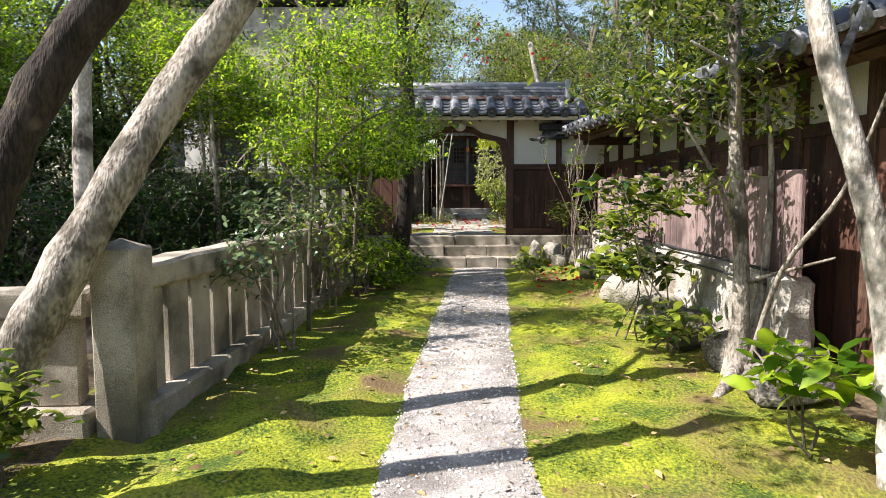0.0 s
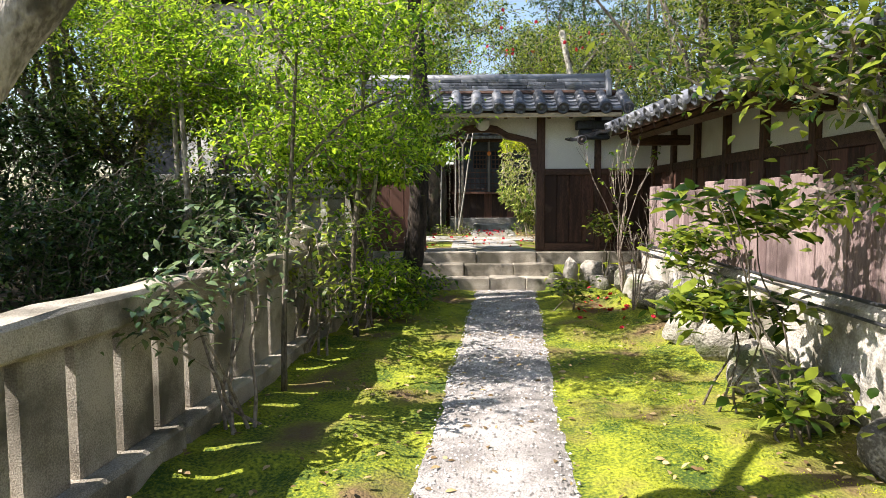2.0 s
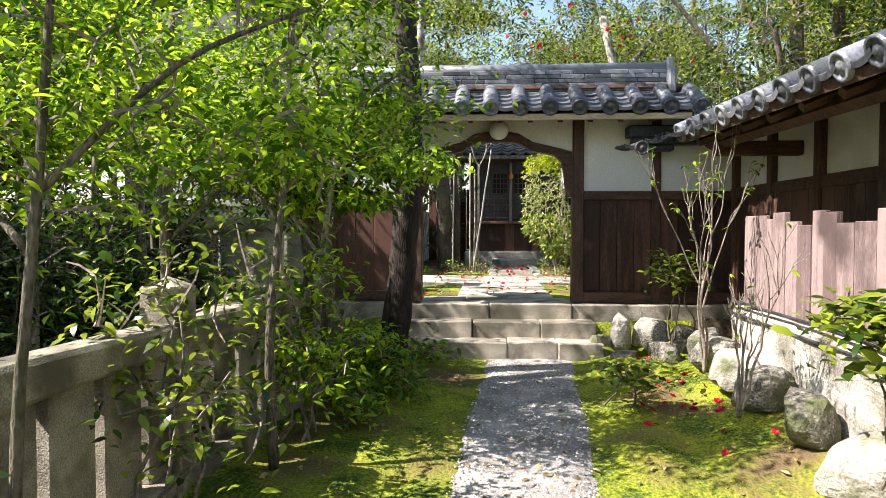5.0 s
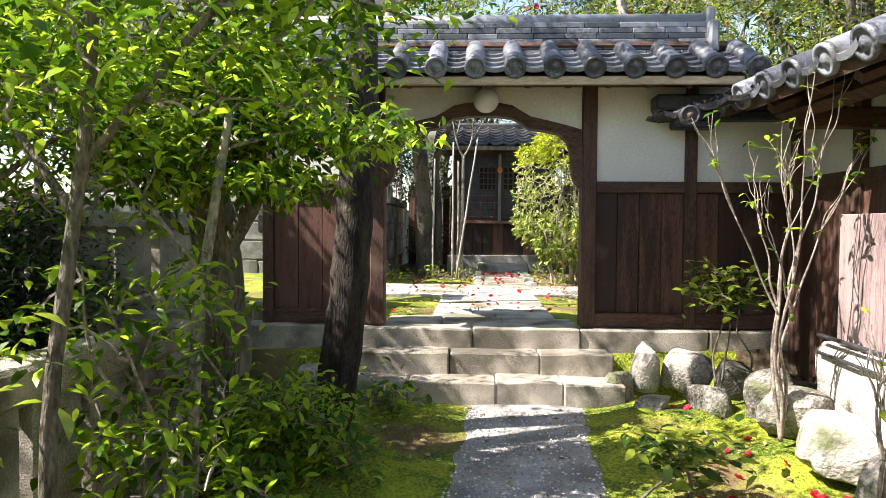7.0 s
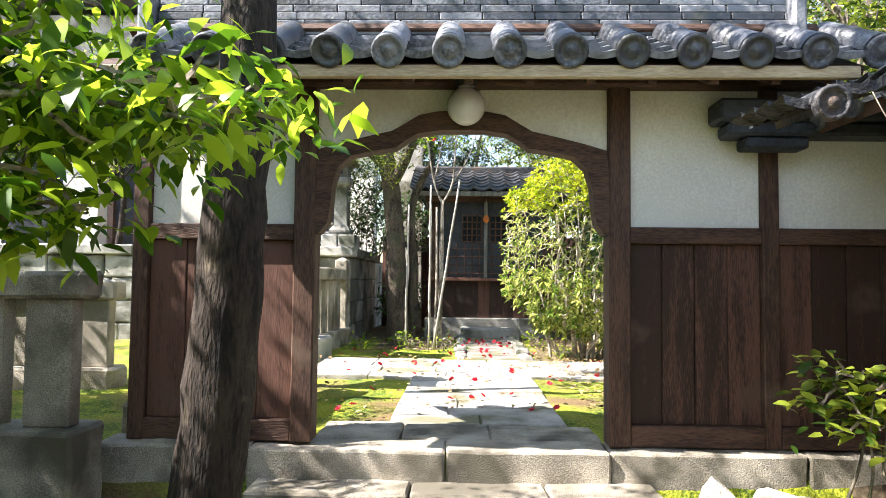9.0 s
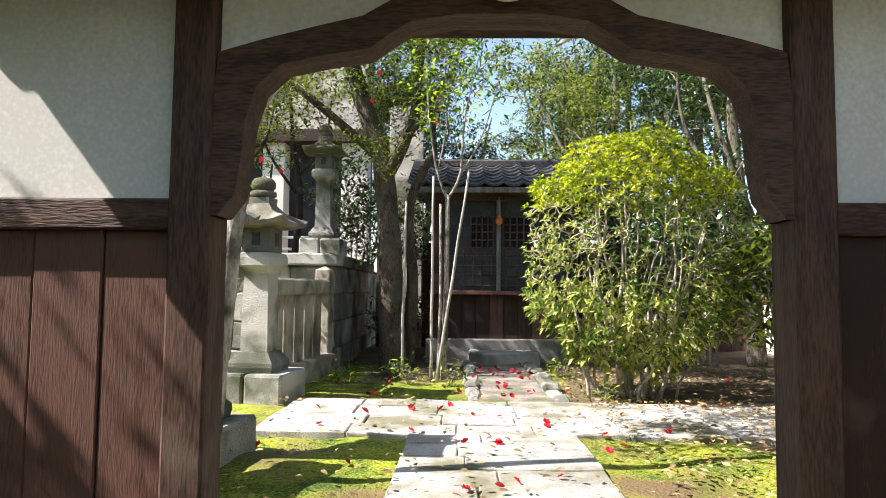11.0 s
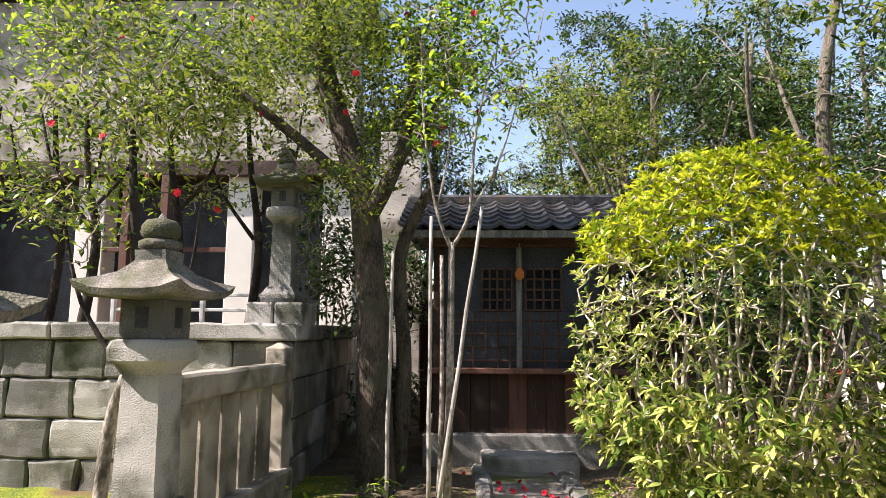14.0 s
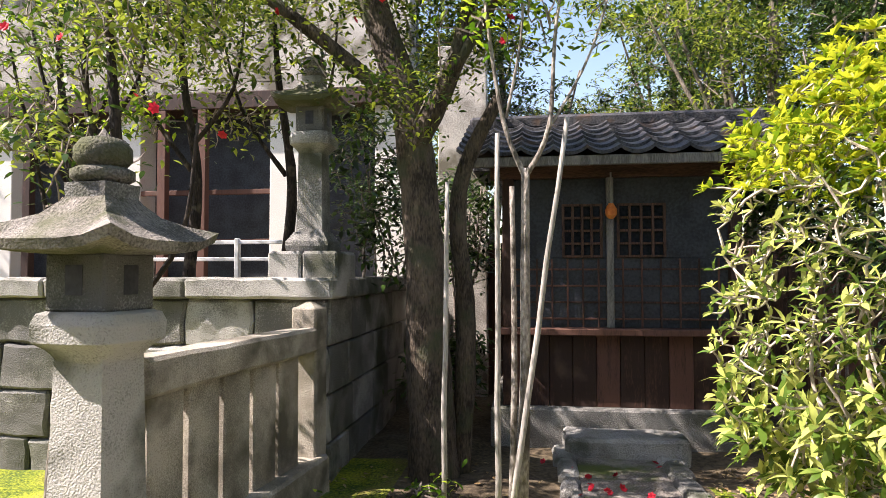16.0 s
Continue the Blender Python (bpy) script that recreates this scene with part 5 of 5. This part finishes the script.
for i, (a, b) in enumerate((((-0.155, 16.68, 0.45), (-0.15, 16.7, 2.80)), ((-0.10, 16.6, 0.45), (0.25, 16.7, 2.88)), ((-0.50, 16.9, 0.45), (-0.47, 16.9, 2.55)))):
    tagged(part("support_pole", Mesh().tube(wobble(a, b, 6, 0.006, i), [0.020 - 0.001 * k for k in range(7)], 8), BAMBOO, None, smooth=True), "straight grey wooden pole propping the young tree", "pole", "support poles")
tree("log_post", "short forked dead log standing at the lantern", [(-2.05, 15.55, 0.5), (-2.03, 15.55, 0.95), (-2.0, 15.55, 1.35), (-1.93, 15.55, 1.62)], 0.045, 0.03, category="log", bark=BARK)
# shrub saplings on the platform
for i, (x, y, h) in enumerate(((-2.45, 16.6, 3.6), (-2.9, 18.2, 4.2), (-3.6, 17.9, 4.0), (-4.4, 18.6, 4.4), (-2.2, 18.6, 4.3), (-5.4, 18.3, 4.2))):
    z = 0.5 if y < 17.2 else 1.88
    tree("sapling", "thin-stemmed tree with sparse bright leaves on the platform" if z > 1 else "slender branching tree in front of the platform", [(x, y, z), (x + 0.08, y, z + 0.9), (x - 0.05, y, h - 0.6), (x - 0.1, y, h)], 0.055, 0.02, bark=DARK_SHADED_BARK,
         limbs=[([(x + 0.02, y, z + 1.0), (x - 0.4, y, z + 1.6), (x - 0.6, y, z + 2.3)], 0.025, 0.01), ([(x + 0.02, y, z + 1.2), (x + 0.4, y, z + 1.7), (x + 0.5, y, z + 2.4)], 0.022, 0.01)],
         crown=dict(blobs=[(x, y, h, 0.9, 0.7, 0.7), (x - 0.4, y - 0.1, h - 0.8, 0.6, 0.5, 0.4), (x - 0.2, y, h + 0.9, 0.8, 0.6, 0.6)], twigs=300, leaves=1500, size=0.085, mat=LEAF_BRIGHT if i % 2 else LEAF_MID, seed=150 + i, shell=0.2), group="platform saplings")

# clipped round bush
def rosettes(tips, heading, k, size, rng, mat, parent, lift=0.55):
    """Whorls of k pointed leaves round each twig tip."""
    n = len(tips)
    a = (np.arange(k)[None] * 2 * np.pi / k + rng.uniform(0, 6.28, (n, 1)) + rng.normal(0, 0.25, (n, k)))[..., None]
    ref = np.cross(heading, np.array([0.31, 0.2, 0.93]))
    ref /= np.linalg.norm(ref, axis=1, keepdims=True)
    oth = np.cross(heading, ref)
    d = ref[:, None] * np.cos(a) + oth[:, None] * np.sin(a) + heading[:, None] * rng.normal(lift, 0.3, (n, k, 1))
    d = (d / np.linalg.norm(d, axis=2, keepdims=True)).reshape(-1, 3)
    part("crown", leaf_mesh("crown", np.repeat(tips, k, axis=0), size, rng, mat, width=0.34, along=d), mat, parent, kind="stuff")


hedge = thing("clipped_bush", "large rounded clipped azalea bush with pale twigs", "shrub", Matrix.Translation((1.80, 15.75, 0.5)))
rng_b = np.random.default_rng(200)
rb2 = random.Random(200)
BUSH_C, BUSH_R = np.array((1.82, 15.65, 1.90)), np.array((1.06, 0.88, 1.14))
forks = []
for i in range(26):
    a = rb2.uniform(0, 6.28)
    foot = Vector((1.80 + 0.42 * math.cos(a) * rb2.random(), 15.7 + 0.34 * math.sin(a) * rb2.random(), 0.48))
    w = rb2.uniform(0.35, 0.8)
    tip = Vector((1.86 + w * math.cos(a), 15.7 + 0.8 * w * math.sin(a), rb2.uniform(1.4, 2.6)))
    stem = Mesh()
    line = limb(stem, wobble(foot, tip, 5, 0.07, 400 + i), rb2.uniform(0.014, 0.026), 0.007, 6)
    part("stem", stem, PALE_TWIG, hedge, smooth=True)
    forks += line[6::2]
nodes = [tuple(q) for q in forks]
d = rng_b.normal(0, 1, (2900, 3))
d /= np.linalg.norm(d, axis=1, keepdims=True)
tips = BUSH_C + d * BUSH_R * (0.80 + 0.22 * rng_b.random((2900, 1)) + 0.05 * np.sin(d[:, :1] * 9) * np.cos(d[:, 2:] * 7))
# looser low skirt, thin belt where the twigs show
keep = (tips[:, 2] > 0.72) & ((tips[:, 2] > 2.35) | (tips[:, 2] < 1.45) | (rng_b.random(2900) < 0.75))
tips, d = tips[keep], d[keep]
tw = Mesh()
near = np.min(np.sum((tips[:, None] - np.array(nodes)[None]) ** 2, axis=2), axis=1)
for q in tips[np.argsort(near)]:
    arr = np.array(nodes)
    j = int(np.argmin(np.sum((arr - q) ** 2, axis=1)))
    a, b = Vector(nodes[j]), Vector(q)
    mid = a.lerp(b, 0.5) + Vector(rng_b.normal(0, 0.12, 3)) * (b - a).length
    tw.tube([a, mid, b], [0.0065, 0.005, 0.0035], 4, cap=False)
    nodes += [tuple(mid), tuple(b)]
part("branchwork", tw, PALE_TWIG, hedge, "pale grey twigs showing between the leaves", kind="stuff")
heading = d * 0.7 + np.array([0, 0, 0.7])
heading /= np.linalg.norm(heading, axis=1, keepdims=True)
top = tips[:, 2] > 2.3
low = tips[:, 2] < 1.6
rosettes(tips[low], heading[low], 7, 0.088, rng_b, LEAF_HEDGE, hedge)
middle = ~top & ~low
rosettes(tips[middle], heading[middle], 5, 0.058, rng_b, LEAF_HEDGE, hedge)
# dome top takes the leaf colour with sunlight painted in
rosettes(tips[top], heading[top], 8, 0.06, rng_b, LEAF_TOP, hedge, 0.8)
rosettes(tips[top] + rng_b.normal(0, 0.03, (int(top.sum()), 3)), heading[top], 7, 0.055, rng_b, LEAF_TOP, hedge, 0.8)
for i, (x, y, z, n, mt) in enumerate(((2.9, 14.9, 1.2, 1600, LEAF_MID), (3.4, 15.8, 1.4, 2000, LEAF_MID), (2.6, 17.2, 1.6, 2400, LEAF_DARK), (2.7, 19.2, 2.0, 2600, LEAF_DARK), (2.2, 20.1, 2.6, 2600, LEAF_DARK), (3.6, 18.6, 2.2, 2600, LEAF_DARK), (-0.75, 19.9, 2.2, 1600, LEAF_DARK), (4.4, 16.6, 1.8, 2600, LEAF_DARK), (3.9, 14.2, 1.3, 1800, LEAF_MID))):
    shrub("camellia_bush", "glossy green camellia bush in the courtyard", (x, y, 0.5), [(x, y, z + 0.4, 0.6, 0.6, 0.7)], 5, n, 0.10, mt, 210 + i, group="camellia bushes", r=0.02)

for i, (x, y, z, r) in enumerate(((-1.15, 18.6, 2.4, 0.5), (-1.5, 19.0, 3.0, 0.6), (-0.75, 18.9, 1.2, 0.4))):
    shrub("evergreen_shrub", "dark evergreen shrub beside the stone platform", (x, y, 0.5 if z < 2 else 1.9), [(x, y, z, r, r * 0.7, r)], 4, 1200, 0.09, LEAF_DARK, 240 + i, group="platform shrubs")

# ---- courtyard boundary on the right ----
bound = thing("courtyard_wall", "low white wall with dark slatted fence above", "wall", pose(5.2, 16, 0.5), kind="structure")
cube("wall", (5.2, 5.35, 11.4, 22, 0.4, 1.35), PLASTER, bound, 0.01)
cube("rail", (5.18, 5.37, 11.4, 22, 1.35, 1.43), RED_PAINT, bound)
for i in range(80):
    cube("slat", (5.24, 5.28, 11.5 + 0.13 * i, 11.56 + 0.13 * i, 1.43, 2.25), GREY_WOOD, bound, 0.003)

for i, (x, y) in enumerate(((-0.35, 16.3), (-0.6, 16.9), (0.1, 16.2), (1.3, 16.9), (1.45, 15.2), (-1.1, 16.4))):
    shrub("seedling", "low green seedling on the courtyard moss", (x, y, 0.54), [(x, y, 0.66, 0.12, 0.12, 0.07)], 3, 70, 0.07, LEAF_BRIGHT if i % 2 else LEAF_MID, 260 + i, group="courtyard seedlings", r=0.005)
for i, (x, y) in enumerate(((-0.85, 9.5), (-0.55, 9.1), (-0.95, 8.9), (-0.7, 8.4), (-1.1, 9.6), (-0.35, 10.2))):
    shrub("fern", "low leafy fern at the foot of the gate tree", (x, y, 0.05), [(x, y, 0.24, 0.2, 0.2, 0.12)], 4, 170, 0.085, LEAF_BRIGHT, 270 + i, group="ferns", r=0.005)

# ---- background woods ----
rw = random.Random(23)
spots = [(-4.6, 10.4, 4.0), (-5.8, 11.2, 3.8), (-3.5, 27, 8.5), (-1.5, 30, 9.5), (-0.6, 25, 6.0), (1.0, 31, 6.5), (2.8, 25.5, 7.0), (4.5, 27, 9), (6.5, 25, 8.5), (8, 30, 10), (3.2, 23.5, 7), (10.5, 24, 9), (11, 20, 8.5), (13, 27, 10), (-13, 14, 8), (-13, 8, 8), (10, 12, 7.5),(-6.2, 9, 4.6), (-6.6, 6.5, 4.4), (-6.4, 7.6, 4.8), (-5.6, 10.8, 4.8), (-9, 8, 7), (-9.5, 5, 7), (3.6, 11.9, 5.0), (-7.6, 11.3, 4.2), (-10, 14, 6), (4.5, 12.2, 5.5), (6.5, 14, 6), (4.2, 18.5, 5.5), (6.5, 17.5, 6), (3.0, 21.4, 5.6), (5, 22.5, 6.5), (8.5, 20, 6.5), (7, 10, 6), (7.5, 6, 6),
         (-2.6, 26, 7), (3.6, 28, 7.5), (-6, 26, 8.5), (-11, 22, 7), (-11, 10, 6), (9, 26, 8), (12, 16, 7), (-10, 3, 6), (8, 1, 6), (-7, -3, 6), (6, -4, 6)]
for i, (x, y, h) in enumerate(spots):
    far = math.hypot(x, y - 11) > 12
    tree("woodland_tree", "tall evergreen tree with sparse sunlit leaves in the wood", [(x, y, height(x, y) - 0.05), (x + rw.uniform(-0.2, 0.2), y, h * 0.4), (x + rw.uniform(-0.3, 0.3), y, h * 0.75), (x, y, h * 1.05)], 0.13, 0.04, bark=MID_BARK,
         limbs=[([(x, y, h * 0.45), (x + s * rw.uniform(0.6, 1.2), y + rw.uniform(-0.5, 0.5), h * 0.7), (x + s * rw.uniform(1.0, 1.7), y + rw.uniform(-0.8, 0.8), h * 0.95)], 0.05, 0.015) for s in (-1, 1, -0.5)],
         crown=dict(blobs=[(x + rw.uniform(-1.2, 1.2), y + rw.uniform(-1, 1), h * rw.uniform(0.55, 1.0), 1.2, 1.1, 0.7) for _ in range(6)] + [(x + rw.uniform(-1.5, 1.5), y, h * 1.02, 1.4, 1.1, 0.8)], twigs=340, leaves=(8200 if x < -5 or y > 15 else 7000), size=0.085 if not far else 0.115, fine=False, mat=(LEAF_MID, LEAF_DARK, LEAF_BRIGHT if x < 0 and y < 14 else LEAF_MID)[i % 3], seed=300 + i, shell=0.3),
         group="woodland trees")


# ---- fallen camellias, dry leaves, moss tufts and pebbles ----
def blossom():
    m = Mesh()
    for ring, (k, r, up) in enumerate(((6, 0.032, 0.35), (5, 0.022, 0.8))):
        for i in range(k):
            a = 2 * math.pi * (i + 0.5 * ring) / k
            d, w = Vector((math.cos(a), math.sin(a), up)), Vector((-math.sin(a), math.cos(a), 0))
            m.add([(0, 0, 0.004), d * r * 0.6 + w * r * 0.5, d * r * 1.1, d * r * 0.6 - w * r * 0.5], [(0, 1, 2, 3)])
    return m


bl = blossom().data("fallen_blossom", PETAL)
rf = random.Random(31)
for host, spots_ in (("courtyard_tree", [(1.6, 13.6, 4.0, 1.2, 1.0, 0.5)] * 16 + [(2.6, 13.4, 3.4, 1.0, 1.0, 0.7)] * 10), ("platform_tree", [(-0.6, 17.3, 4.2, 1.2, 0.8, 0.9)] * 12), ("sapling", [(-2.6, 16.5, 3.4, 0.7, 0.6, 0.6)] * 6)):
    ob = bpy.data.objects[host]
    for x, y, z, a, b, c in spots_:
        part("blossom", bl, PETAL, ob, at=ob.matrix_basis.inverted() @ pose(x + rf.uniform(-a, a), y + rf.uniform(-b, b), z + rf.uniform(-c, c), rf.uniform(-90, 90), rf.uniform(-90, 90), 0))
for i in range(150):
    if i >= 120:
        x, y, z = rf.uniform(0.3, 1.05), rf.uniform(15.3, 18.0), 0.585
    elif i < 34:
        x, y = rf.gauss(1.75, 0.25), rf.gauss(9.2, 0.7)
        if not 1.1 < x < 1.95:
            continue
        z = height(x, y) + 0.01
    elif i < 64:
        x, y = rf.gauss(0.55, 0.4), rf.uniform(12, 18)
        z = 0.59 if y < 15.1 else 0.60
    else:
        x, y = rf.uniform(-2.6, 3.2), rf.uniform(12, 17)
        z = height(x, y) + 0.02
        if 13.6 < y < 15.1:
            z = 0.585
    ob = new("fallen_blossom", bl)
    ob.matrix_basis = pose(x, y, z, rf.uniform(-50, 50), rf.uniform(-50, 50), rf.uniform(0, 360)) @ Matrix.Scale(rf.uniform(0.6, 1.0), 4)
    tagged(ob, "red camellia blossom fallen on the ground", "flower", "fallen camellias")

rng = np.random.default_rng(77)
tufts = []
for _ in range(230000):
    x, y = rng.uniform(-2.2, 2.3), rng.uniform(1.5, 10.6) if rng.random() < 0.72 else rng.uniform(11.8, 17.2)
    if y < 11:
        l, r = path_edges(y)
        if l - 0.01 + 0.05 * noise.noise(Vector((x * 9, y * 9, 0))) < x < r + 0.05 * noise.noise(Vector((x * 9, y * 9, 4))):
            continue
    elif (-0.2 < x < 0.97 and y < 13.7) or 13.55 < y < 15.15 or (0.2 < x < 1.15):
        continue
    if noise.noise(Vector((x * 1.4, y * 1.4, 7))) < -0.16 + 0.2 * rng.random():
        continue
    tufts.append((x, y, height(x, y) - 0.006))
part("moss_tufts", leaf_mesh("moss_tufts", np.array(tufts), 0.015, rng, MOSS_BLADE, droop=-0.7, width=0.5, fine=False), MOSS_BLADE, ground, "yellow-green moss tufts", kind="stuff")
dry = []
for _ in range(900):
    x, y = rng.uniform(-1.5, 2.2), rng.uniform(2, 10.5)
    dry.append((x, y, height(x, y) + 0.016))
for _ in range(5200):
    x, y = rng.uniform(-1.4, 4.5) if rng.random() < 0.35 else rng.uniform(1.2, 4.5), rng.uniform(12, 18)
    dry.append((x, y, height(x, y) + (0.07 if y < 15.2 else 0.02)))
part("leaf_litter", leaf_mesh("leaf_litter", np.array(dry), 0.05, rng, LEAF_DRY, droop=0.0, width=0.5, spread=0.15), LEAF_DRY, ground, "dry fallen leaves", kind="stuff")
peb = Mesh()
for _ in range(5200):
    y = rng.uniform(2.2, 10.5)
    l, r = path_edges(y)
    x = rng.uniform(l + 0.01, r - 0.01)
    s = rng.uniform(0.004, 0.012)
    z = height(x, y) + 0.014
    a = rng.uniform(0, 6)
    q = [(x + s * math.cos(a + k * 1.57), y + s * math.sin(a + k * 1.57), z) for k in range(4)]
    peb.add(q + [(x, y, z + s * 0.8)], [(0, 1, 4), (1, 2, 4), (2, 3, 4), (3, 0, 4)])
tagged(part("pebbles", peb, PEBBLE), "scattered pale pebbles on the gravel path", "gravel", kind="stuff")
